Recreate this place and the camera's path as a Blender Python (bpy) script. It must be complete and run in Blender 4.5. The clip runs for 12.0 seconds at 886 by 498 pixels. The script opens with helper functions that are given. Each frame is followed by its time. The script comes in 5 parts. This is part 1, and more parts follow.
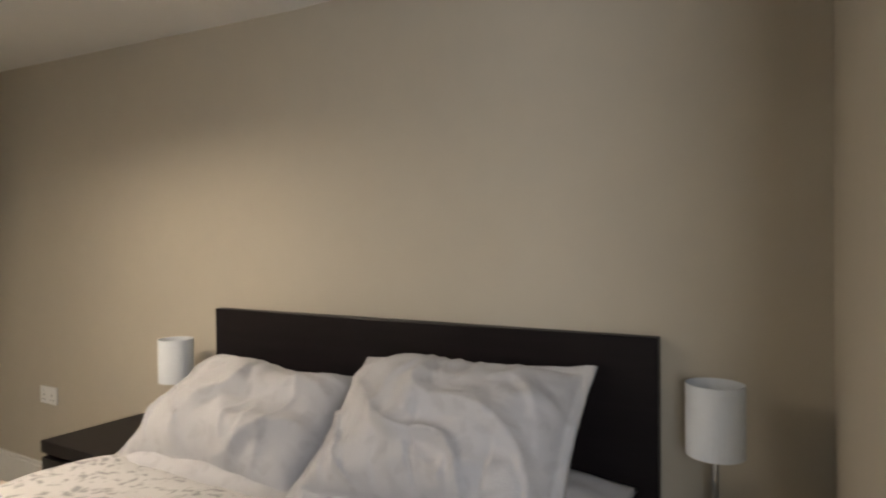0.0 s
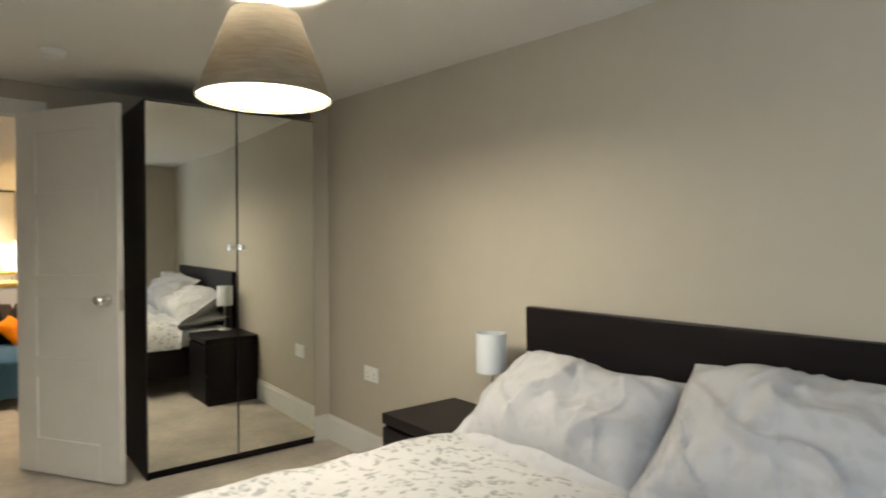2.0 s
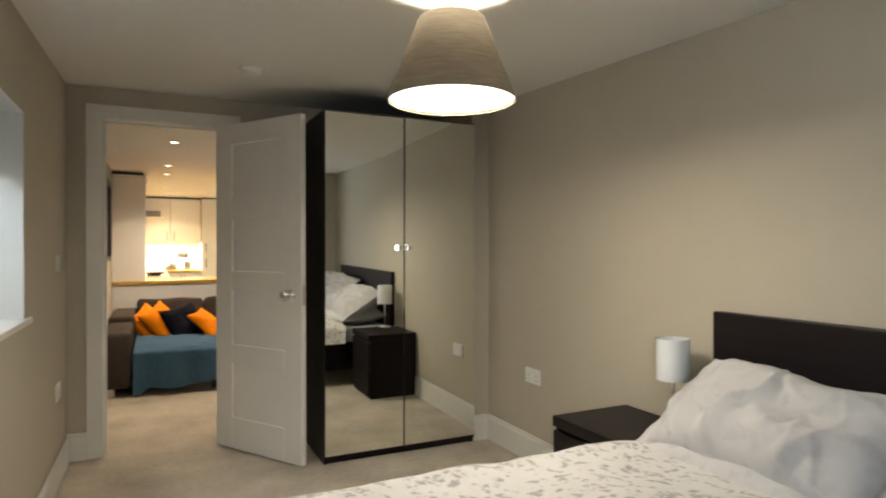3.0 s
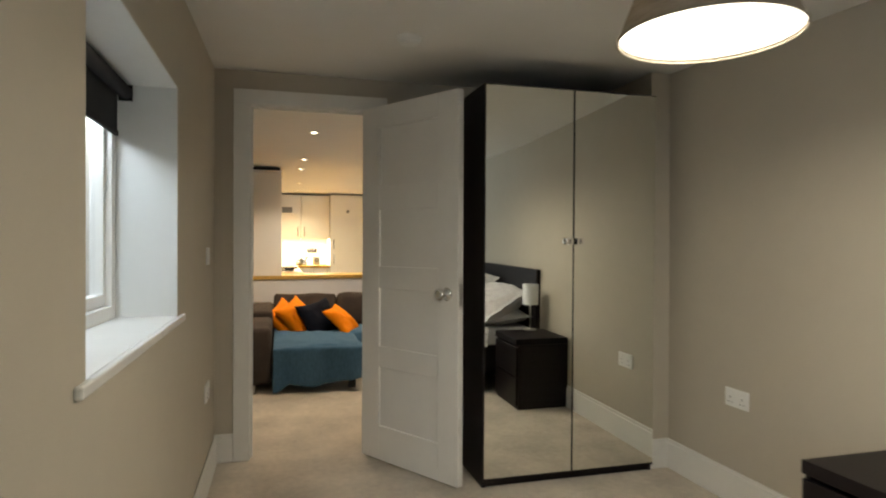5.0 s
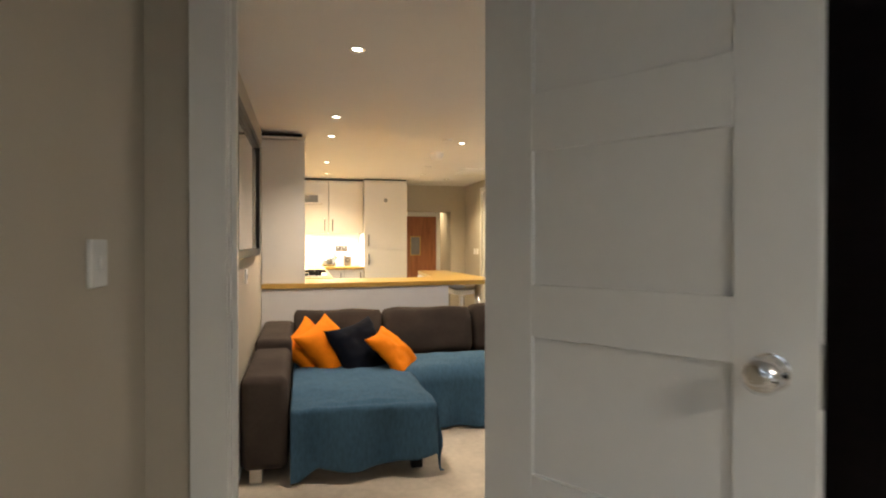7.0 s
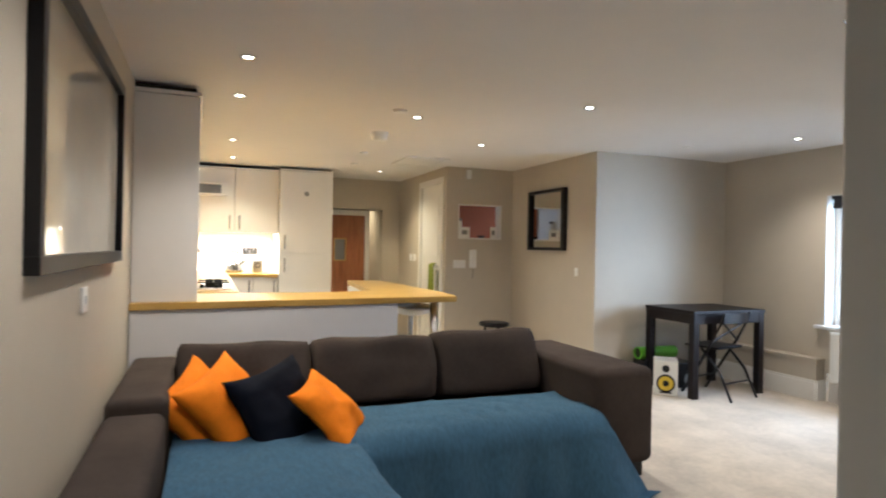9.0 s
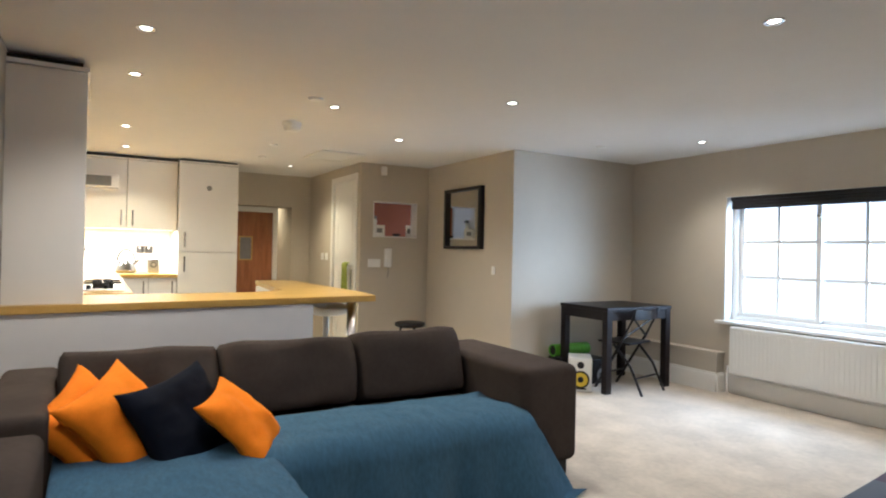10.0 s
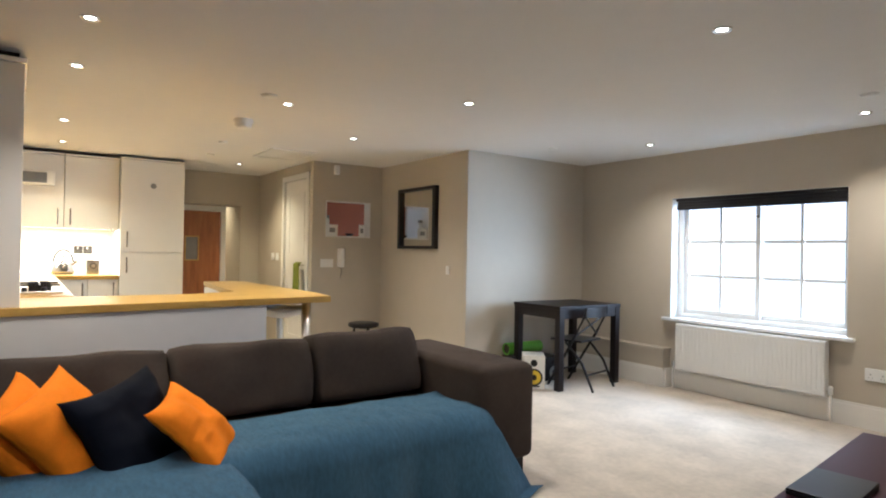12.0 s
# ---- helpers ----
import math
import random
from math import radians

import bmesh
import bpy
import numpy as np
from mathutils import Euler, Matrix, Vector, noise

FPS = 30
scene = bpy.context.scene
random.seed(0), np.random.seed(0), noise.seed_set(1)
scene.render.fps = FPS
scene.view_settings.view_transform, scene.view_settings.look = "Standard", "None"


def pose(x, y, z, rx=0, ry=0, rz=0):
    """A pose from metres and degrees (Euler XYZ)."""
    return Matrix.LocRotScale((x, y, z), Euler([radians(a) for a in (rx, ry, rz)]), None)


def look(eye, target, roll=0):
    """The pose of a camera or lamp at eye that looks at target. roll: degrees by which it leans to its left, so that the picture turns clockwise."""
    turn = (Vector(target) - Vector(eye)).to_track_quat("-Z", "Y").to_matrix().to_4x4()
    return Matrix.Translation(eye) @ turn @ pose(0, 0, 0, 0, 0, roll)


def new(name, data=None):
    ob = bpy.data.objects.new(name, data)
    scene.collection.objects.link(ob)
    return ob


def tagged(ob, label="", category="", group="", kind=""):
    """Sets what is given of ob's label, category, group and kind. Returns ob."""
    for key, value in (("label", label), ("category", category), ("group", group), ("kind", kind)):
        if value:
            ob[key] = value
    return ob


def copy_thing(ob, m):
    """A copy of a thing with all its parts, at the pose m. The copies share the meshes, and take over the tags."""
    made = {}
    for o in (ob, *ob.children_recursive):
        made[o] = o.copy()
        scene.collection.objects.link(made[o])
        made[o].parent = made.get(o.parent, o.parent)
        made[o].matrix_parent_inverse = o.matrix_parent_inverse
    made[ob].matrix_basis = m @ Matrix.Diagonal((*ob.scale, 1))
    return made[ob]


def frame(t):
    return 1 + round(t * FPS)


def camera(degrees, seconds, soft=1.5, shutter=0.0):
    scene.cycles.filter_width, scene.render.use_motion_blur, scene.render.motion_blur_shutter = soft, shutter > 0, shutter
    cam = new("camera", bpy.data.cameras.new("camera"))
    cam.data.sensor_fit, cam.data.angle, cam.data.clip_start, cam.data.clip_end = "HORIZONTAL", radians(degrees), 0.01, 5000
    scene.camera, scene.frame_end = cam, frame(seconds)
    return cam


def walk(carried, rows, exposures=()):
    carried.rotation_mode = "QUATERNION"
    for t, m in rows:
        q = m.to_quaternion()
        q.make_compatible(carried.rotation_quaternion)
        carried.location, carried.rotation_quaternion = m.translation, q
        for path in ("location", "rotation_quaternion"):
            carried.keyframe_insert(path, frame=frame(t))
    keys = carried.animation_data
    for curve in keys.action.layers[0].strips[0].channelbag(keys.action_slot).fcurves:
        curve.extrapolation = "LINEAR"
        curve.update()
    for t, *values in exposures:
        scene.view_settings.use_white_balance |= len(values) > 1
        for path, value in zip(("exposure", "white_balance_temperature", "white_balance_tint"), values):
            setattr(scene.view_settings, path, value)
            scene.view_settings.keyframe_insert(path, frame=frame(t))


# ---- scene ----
cam = camera(72.7, 12.0, soft=2.0, shutter=0.4)
PATH = [
    (0, (-1.086, 0.332, 1.228), (-2.084, 2.065, 1.211), -0.5),
    (0.5, (-1.143, 0.26, 1.226), (-2.311, 1.883, 1.223), -0.1),
    (1, (-1.192, 0.201, 1.241), (-2.501, 1.713, 1.229), -0.3),
    (1.5, (-1.232, 0.155, 1.235), (-2.664, 1.551, 1.226), -0.4),
    (2, (-1.273, 0.098, 1.248), (-2.84, 1.341, 1.231), -0.4),
    (2.5, (-1.334, 0.043, 1.245), (-3.038, 1.091, 1.231), -0.3),
    (3, (-1.365, -0.025, 1.231), (-3.169, 0.838, 1.229), -0.1),
    (3.2, (-1.369, -0.015, 1.245), (-3.205, 0.777, 1.237), -0.6),
    (5, (-1.897, -0.139, 1.208), (-3.827, 0.384, 1.199), 0.2),
    (5.5, (-2.372, -0.139, 1.197), (-4.318, 0.324, 1.185), 0.3),
    (6, (-2.89, -0.148, 1.177), (-4.84, 0.3, 1.163), 0.1),
    (6.5, (-3.373, -0.152, 1.191), (-5.321, 0.299, 1.178), 0.5),
    (6.7, (-3.6, -0.14, 1.19), (-5.549, 0.307, 1.171), 0.1),
    (8.3, (-4.894, -0.097, 1.205), (-6.839, 0.371, 1.205), 0.5),
    (8.5, (-5.027, -0.073, 1.221), (-6.963, 0.431, 1.213), 0.9),
    (9, (-5.245, -0.064, 1.197), (-7.108, 0.663, 1.196), 1.1),
    (9.5, (-5.366, -0.069, 1.182), (-7.151, 0.833, 1.186), 1.1),
    (10, (-5.418, -0.073, 1.171), (-7.149, 0.929, 1.179), 1.2),
    (10.5, (-5.439, -0.088, 1.173), (-7.128, 0.982, 1.182), 1.2),
    (11, (-5.444, -0.101, 1.176), (-7.107, 1.01, 1.185), 1.2),
    (11.5, (-5.442, -0.102, 1.173), (-7.094, 1.026, 1.183), 1.1),
    (12, (-5.445, -0.105, 1.172), (-7.087, 1.037, 1.182), 1.1),
]
walk(cam, [(t, look(eye, target, roll)) for t, eye, target, roll in PATH],
     [(0, 0.3, 7100, 15), (0.5, 0.28, 6700, 13), (1.0, 0.35, 6350, 7), (1.5, 0.4, 6400, 4), (2.0, 0.6, 6600, 6), (3.0, 0.38, 6750, 8), (5.0, 0.25, 6600, 7), (5.5, 0.18, 6550, 7), (6.5, 0.33, 6200, 9), (8.5, 0.2, 5850, 11), (9.0, 0.2, 5250, 8), (9.5, 0.18, 5100, 7), (12, 0.15, 5250, 8)])

# ---- world and lights ----
world = bpy.data.worlds.new("sky")
scene.world = world
world.use_nodes = True
wn = world.node_tree
sky = wn.nodes.new("ShaderNodeTexSky")
sky.sky_type, sky.sun_disc, sky.sun_elevation, sky.sun_rotation = "NISHITA", False, radians(35), radians(200)
wn.links.new(sky.outputs[0], wn.nodes["Background"].inputs[0])
wn.nodes["Background"].inputs[1].default_value = 0.12
WARM = (1.0, 0.81, 0.60)
AMBER = (1.0, 0.765, 0.43)
KITCHEN_SPOT_W = 64
COOL = (0.80, 0.90, 1.0)
SPOT_W, PENDANT_UP_W, PENDANT_DOWN_W, WIN_LIVING_W, WIN_BED_W, LIGHTWELL_W, STRIP_W = 56, 40, 12.5, 360, 8.5, 105, 40
WIN_NOOK_W = 21
WIN_SIDE_W = 330
BED_TOP, LIV_TOP = 2.19, 2.105
# the last one, in the lobby, is unseen and added to brighten its doorway
SPOTS = [(-6.76, 0.12), (-8.3, 0.1), (-9.1, 0.1), (-10.75, 0.12), (-11.85, 0.16), (-9.2, 1.27), (-8.45, 2.16),
         (-10.0, 2.13), (-8.6, 4.18), (-12.2, 1.83), (-6.82, 2.22), (-7.05, 4.24), (-13.95, 1.9)]


def lamp(name, kind, m, energy, color, **props):
    data = bpy.data.lights.new(name, kind)
    data.energy, data.color = energy, color
    ob = new(name, data)
    ob.matrix_world = m
    return data


for x, y in SPOTS:
    d = lamp("downlight_beam", "SPOT", pose(x, y, LIV_TOP - 0.03), *((KITCHEN_SPOT_W, AMBER) if x < -9.05 and y < 2 else (SPOT_W, WARM)))
    d.spot_size, d.spot_blend, d.shadow_soft_size = radians(130), 0.9, 0.06
d = lamp("pendant_bulb_light", "POINT", pose(-3.126, 0.85, 1.83), PENDANT_UP_W, (1.0, 0.91, 0.76))
d.shadow_soft_size = 0.05
d = lamp("pendant_glow", "AREA", pose(-3.126, 0.85, 1.716), PENDANT_DOWN_W, (1.0, 0.91, 0.76))
d.shape, d.size = "DISK", 0.38
d = lamp("window_daylight", "AREA", look((-8.03, 6.3, 3.0), (-8.03, 4.3, 0.8)), WIN_LIVING_W, COOL)
d.shape, d.size, d.size_y = "RECTANGLE", 2.6, 1.7
d = lamp("window_daylight", "AREA", look((-6.35, 6.3, 1.25), (-9.2, 3.6, 1.1)), WIN_SIDE_W, COOL)
d.shape, d.size, d.size_y = "RECTANGLE", 1.7, 2.0
d = lamp("window_daylight", "AREA", look((-3.68, -0.80, 1.70), (-3.68, 0.9, 0.7)), WIN_BED_W, COOL)
d.shape, d.size, d.size_y = "RECTANGLE", 1.0, 0.14
# daylight of the unseen nook window, added to brighten the bed wall
d = lamp("window_daylight", "AREA", look((-0.3, -0.66, 1.36), (-1.6, 1.93, 1.3)), WIN_NOOK_W, COOL)
d.shape, d.size, d.size_y = "RECTANGLE", 1.0, 0.75
d = lamp("lightwell_daylight", "AREA", look((-4.8, -0.95, 3.2), (-4.8, -1.35, 1.0)), LIGHTWELL_W, COOL)
d.shape, d.size, d.size_y = "RECTANGLE", 4.0, 0.5
d = lamp("cabinet_strip_light", "AREA", pose(-12.6, 0.1, 1.335), STRIP_W, (1.0, 0.86, 0.66))
d.shape, d.size, d.size_y = "RECTANGLE", 0.05, 1.1

# ---- materials ----


def material(name, color, rough=0.6, metal=0.0, vary=0.12, scale=6.0, grain=0.0, grain_scale=200.0, stretch=(1, 1, 1), sheen=0.0, coat=0.0, second=None, spec=0.5):
    """A principled material with two scales of colour variation and a fine bump."""
    m = bpy.data.materials.new(name)
    m.use_nodes = True
    n, l = m.node_tree.nodes, m.node_tree.links
    b = n["Principled BSDF"]
    b.inputs["Roughness"].default_value, b.inputs["Metallic"].default_value = rough, metal
    b.inputs["Sheen Weight"].default_value, b.inputs["Coat Weight"].default_value = sheen, coat
    b.inputs["Specular IOR Level"].default_value = spec
    tc, mp = n.new("ShaderNodeTexCoord"), n.new("ShaderNodeMapping")
    mp.inputs["Scale"].default_value = stretch
    l.new(tc.outputs["Object"], mp.inputs[0])
    big, small = n.new("ShaderNodeTexNoise"), n.new("ShaderNodeTexNoise")
    big.inputs["Scale"].default_value, small.inputs["Scale"].default_value = scale, scale * 9
    big.inputs["Detail"].default_value = small.inputs["Detail"].default_value = 3
    l.new(mp.outputs[0], big.inputs[0])
    l.new(mp.outputs[0], small.inputs[0])
    add = n.new("ShaderNodeMath")
    add.operation = "MULTIPLY_ADD"
    add.inputs[1].default_value = 0.4
    l.new(small.outputs[0], add.inputs[0])
    l.new(big.outputs[0], add.inputs[2])
    ramp = n.new("ShaderNodeValToRGB")
    lo = second or [c * (1 - vary) for c in color]
    ramp.color_ramp.elements[0].position, ramp.color_ramp.elements[1].position = 0.45, 0.95
    ramp.color_ramp.elements[0].color = (*lo, 1)
    ramp.color_ramp.elements[1].color = (*[min(1, c * (1 + vary * 0.5)) for c in color], 1)
    l.new(add.outputs[0], ramp.inputs[0])
    l.new(ramp.outputs[0], b.inputs["Base Color"])
    if grain:
        g, bump = n.new("ShaderNodeTexNoise"), n.new("ShaderNodeBump")
        g.inputs["Scale"].default_value = grain_scale
        g.inputs["Detail"].default_value = 2
        l.new(mp.outputs[0], g.inputs[0])
        l.new(g.outputs[0], bump.inputs["Height"])
        bump.inputs["Strength"].default_value, bump.inputs["Distance"].default_value = grain, 0.004
        l.new(bump.outputs[0], b.inputs["Normal"])
    return m


def glowing(name, color, strength):
    m = bpy.data.materials.new(name)
    m.use_nodes = True
    b = m.node_tree.nodes["Principled BSDF"]
    b.inputs["Base Color"].default_value = b.inputs["Emission Color"].default_value = (*color, 1)
    b.inputs["Emission Strength"].default_value = strength
    return m


def glass(name, tint=(1, 1, 1), rough=0.0):
    m = bpy.data.materials.new(name)
    m.use_nodes = True
    n, l = m.node_tree.nodes, m.node_tree.links
    n.remove(n["Principled BSDF"])
    t, g, mix, f = (n.new("ShaderNodeBsdfTransparent"), n.new("ShaderNodeBsdfGlossy"), n.new("ShaderNodeMixShader"), n.new("ShaderNodeLayerWeight"))
    t.inputs[0].default_value, g.inputs["Roughness"].default_value = (*tint, 1), rough
    p, k = n.new("ShaderNodeMath"), n.new("ShaderNodeMath")
    p.operation, k.operation = "POWER", "MULTIPLY_ADD"
    p.inputs[1].default_value, k.inputs[1].default_value, k.inputs[2].default_value = 5.0, 0.45, 0.02
    l.new(f.outputs["Facing"], p.inputs[0])
    l.new(p.outputs[0], k.inputs[0])
    l.new(k.outputs[0], mix.inputs[0])
    l.new(t.outputs[0], mix.inputs[1])
    l.new(g.outputs[0], mix.inputs[2])
    l.new(mix.outputs[0], n["Material Output"].inputs[0])
    return m


WALL = material("taupe_wall_paint", (0.50, 0.452, 0.37), 0.75, vary=0.05, scale=1.2, grain=0.12, grain_scale=160)
CEIL = material("white_ceiling_paint", (0.78, 0.77, 0.75), 0.85, vary=0.03, scale=1.0, grain=0.08, grain_scale=120)
GLOSSW = material("white_gloss_paint", (0.78, 0.77, 0.74), 0.32, vary=0.04, scale=3, grain=0.04, grain_scale=60)
REVEAL = material("white_reveal_paint", (0.70, 0.71, 0.70), 0.6, vary=0.04, scale=2)
CARPET = material("beige_carpet", (0.58, 0.51, 0.42), 0.95, vary=0.28, scale=3.2, grain=0.9, grain_scale=260, sheen=0.1)
DARKWOOD = material("black_brown_veneer", (0.010, 0.007, 0.008), 0.42, vary=0.3, scale=3, grain=0.12, grain_scale=40, stretch=(1, 12, 12), spec=0.22)
BLACK = material("black_lacquer", (0.008, 0.008, 0.010), 0.38, vary=0.2, scale=8, spec=0.3)
OAK = material("oak_worktop", (0.54, 0.36, 0.10), 0.34, vary=0.2, scale=2.0, grain=0.12, grain_scale=30, stretch=(14, 1.2, 8), second=(0.40, 0.24, 0.05))
DOORWOOD = material("red_brown_door_veneer", (0.36, 0.14, 0.05), 0.35, vary=0.25, scale=2.0, grain=0.05, stretch=(9, 9, 1), second=(0.22, 0.075, 0.025))
SOFA = material("brown_grey_sofa_fabric", (0.059, 0.047, 0.042), 0.9, vary=0.2, scale=5, grain=0.5, grain_scale=420, spec=0.12)
THROW = material("teal_blue_throw_fabric", (0.056, 0.128, 0.220), 0.92, vary=0.22, scale=30, grain=0.9, grain_scale=260, stretch=(1, 2.5, 1), sheen=0.05, spec=0.15)
ORANGE = material("orange_cushion_fabric", (0.86, 0.235, 0.003), 0.85, vary=0.12, scale=8, grain=0.5, grain_scale=400, spec=0.15)
NAVY = material("navy_cushion_fabric", (0.006, 0.008, 0.016), 0.9, vary=0.2, scale=8, grain=0.5, grain_scale=400, spec=0.12)
SHEET = material("grey_bed_sheet", (0.42, 0.42, 0.44), 0.9, vary=0.1, scale=6, grain=0.4, grain_scale=300)
CABINET = material("white_gloss_cabinet", (0.80, 0.78, 0.75), 0.25, vary=0.03, scale=1.5)
PANELW = material("white_bar_panel_paint", (0.74, 0.73, 0.74), 0.6, vary=0.04, scale=1.5, grain=0.05)
STEEL = material("brushed_steel", (0.60, 0.59, 0.57), 0.28, 1.0, vary=0.1, scale=20)
DARKSTEEL = material("dark_polished_steel", (0.26, 0.25, 0.24), 0.24, 1.0, vary=0.2, scale=14)
CHROME = material("polished_chrome", (0.82, 0.82, 0.82), 0.08, 1.0, vary=0.02)
PLASTIC = material("white_plastic", (0.80, 0.80, 0.78), 0.35, vary=0.02, scale=4)
TILE = material("white_splashback", (0.82, 0.79, 0.72), 0.25, vary=0.04, scale=5)
TERRA = material("terracotta_paint", (0.32, 0.085, 0.03), 0.8, vary=0.1, scale=4)
SHADE_W = material("white_lampshade_fabric", (0.72, 0.75, 0.78), 0.9, vary=0.04, scale=12, grain=0.3, grain_scale=500)
MIRROR = material("mirror_silver", (0.86, 0.87, 0.82), 0.015, 1.0, vary=0.0)
GLASS = glass("window_glass")
GREENP = material("green_plastic", (0.14, 0.42, 0.03), 0.45, vary=0.1, scale=8)
TOWEL = material("olive_green_towel", (0.24, 0.28, 0.03), 0.95, vary=0.25, scale=20, grain=0.8, grain_scale=300)
YELLOW = material("yellow_speaker_cone", (0.75, 0.55, 0.03), 0.5, vary=0.05)
BLIND = material("black_blind_fabric", (0.012, 0.012, 0.016), 0.8, vary=0.15, scale=10, grain=0.2, grain_scale=400)
GREYP = material("grey_plastic", (0.22, 0.22, 0.22), 0.5, vary=0.1)
PURPLE = material("dark_plum_gloss", (0.05, 0.016, 0.028), 0.4, vary=0.15, scale=2, spec=0.08)
BRICK = material("red_brown_brick", (0.20, 0.115, 0.10), 0.9, vary=0.4, scale=9, grain=0.4, grain_scale=60)
MORTAR = material("grey_mortar", (0.20, 0.18, 0.17), 0.95, vary=0.2, scale=12, grain=0.6, grain_scale=80)
GLOW = glowing("lit_downlight_glass", (1.0, 0.88, 0.68), 22)
DIFFUSE = glowing("lit_pendant_diffuser", (1.0, 0.93, 0.80), 3.2)
STRIP = glowing("lit_strip_glass", (1.0, 0.88, 0.68), 9)
OUTSIDE = glowing("pale_overcast_distance", (0.92, 0.95, 1.0), 1.05)
PRINT = material("pale_abstract_print", (0.46, 0.42, 0.34), 0.6, vary=0.1, scale=1.4, second=(0.37, 0.35, 0.31), coat=1.0)
PRINT.node_tree.nodes["Principled BSDF"].inputs["Coat IOR"].default_value = 1.9
PRINT.node_tree.nodes["Principled BSDF"].inputs["Coat Roughness"].default_value = 0.02

# linen pendant shade that lets some light through
LINEN = material("beige_linen_shade", (0.36, 0.31, 0.24), 0.9, vary=0.25, scale=14, grain=0.5, grain_scale=300, stretch=(1, 1, 9))
_n, _l = LINEN.node_tree.nodes, LINEN.node_tree.links
_t, _m = _n.new("ShaderNodeBsdfTranslucent"), _n.new("ShaderNodeMixShader")
_t.inputs[0].default_value, _m.inputs[0].default_value = (0.5, 0.42, 0.31, 1), 0.07
_l.new(_n["Principled BSDF"].outputs[0], _m.inputs[1])
_l.new(_t.outputs[0], _m.inputs[2])
_l.new(_m.outputs[0], _n["Material Output"].inputs[0])


def leaf_print(name, base, motif, scale, amount, soft):
    """Bed linen with a scattered leaf print: warped cells of two sizes over a plain cloth."""
    m = material(name, base, 0.9, vary=0.05, scale=4, grain=0.4, grain_scale=350, sheen=0.1)
    n, l = m.node_tree.nodes, m.node_tree.links
    tc, warp, vor, no, ramp, mix = (n.new("ShaderNodeTexCoord"), n.new("ShaderNodeMixRGB"), n.new("ShaderNodeTexVoronoi"), n.new("ShaderNodeTexNoise"),
                                    n.new("ShaderNodeValToRGB"), n.new("ShaderNodeMixRGB"))
    no.inputs["Scale"].default_value = scale * 0.8
    no.inputs["Detail"].default_value = 4
    l.new(tc.outputs["Object"], no.inputs[0])
    warp.blend_type, warp.inputs[0].default_value = "ADD", 0.13
    l.new(tc.outputs["Object"], warp.inputs[1])
    l.new(no.outputs["Color"], warp.inputs[2])
    vor.inputs["Scale"].default_value = scale
    l.new(warp.outputs[0], vor.inputs[0])
    ramp.color_ramp.elements[0].position, ramp.color_ramp.elements[1].position = amount, amount + soft
    ramp.color_ramp.elements[0].color, ramp.color_ramp.elements[1].color = (0.75, 0.75, 0.75, 1), (0, 0, 0, 1)
    l.new(vor.outputs["Distance"], ramp.inputs[0])
    b = n["Principled BSDF"]
    old = b.inputs["Base Color"].links[0].from_socket
    l.new(ramp.outputs[0], mix.inputs[0])
    l.new(old, mix.inputs[1])
    mix.inputs[2].default_value = (*motif, 1)
    l.new(mix.outputs[0], b.inputs["Base Color"])
    return m


DUVET = leaf_print("white_leaf_print_duvet_cotton", (0.60, 0.59, 0.585), (0.20, 0.205, 0.22), 24, 0.20, 0.26)
PILLOW = leaf_print("pale_grey_leaf_print_cotton", (0.52, 0.515, 0.53), (0.455, 0.45, 0.465), 16, 0.24, 0.2)

# ---- mesh helpers ----


def link(name, bm, mat, parent=None, smooth=False):
    me = bpy.data.meshes.new(name)
    bm.normal_update()
    bm.to_mesh(me)
    bm.free()
    me.materials.append(mat)
    if smooth:
        me.polygons.foreach_set("use_smooth", [True] * len(me.polygons))
    ob = new(name, me)
    ob.parent = parent
    return ob


def part(name, bm, mat, parent, label="", smooth=False):
    ob = link(name, bm, mat, parent, smooth)
    if label:
        tagged(ob, label)
    return ob


def thing(name, label, category, group="", m=None):
    ob = tagged(new(name), label, category, group)
    if m is not None:
        ob.matrix_world = m
    return ob


def add_box(bm, x0, x1, y0, y1, z0, z1, bevel=0.0, seg=2):
    r = bmesh.ops.create_cube(bm, size=1)
    bmesh.ops.transform(bm, verts=r["verts"], matrix=Matrix.Translation(((x0 + x1) / 2, (y0 + y1) / 2, (z0 + z1) / 2)) @ Matrix.Diagonal((abs(x1 - x0), abs(y1 - y0), abs(z1 - z0), 1)))
    if bevel:
        es = list({e for v in r["verts"] for e in v.link_edges})
        bmesh.ops.bevel(bm, geom=es, offset=bevel, segments=seg, affect="EDGES", profile=0.5)


def box(x0, x1, y0, y1, z0, z1, bevel=0.0, seg=2):
    bm = bmesh.new()
    add_box(bm, x0, x1, y0, y1, z0, z1, bevel, seg)
    return bm


def boxes(rows, bevel=0.0):
    bm = bmesh.new()
    for r in rows:
        add_box(bm, *r, bevel)
    return bm


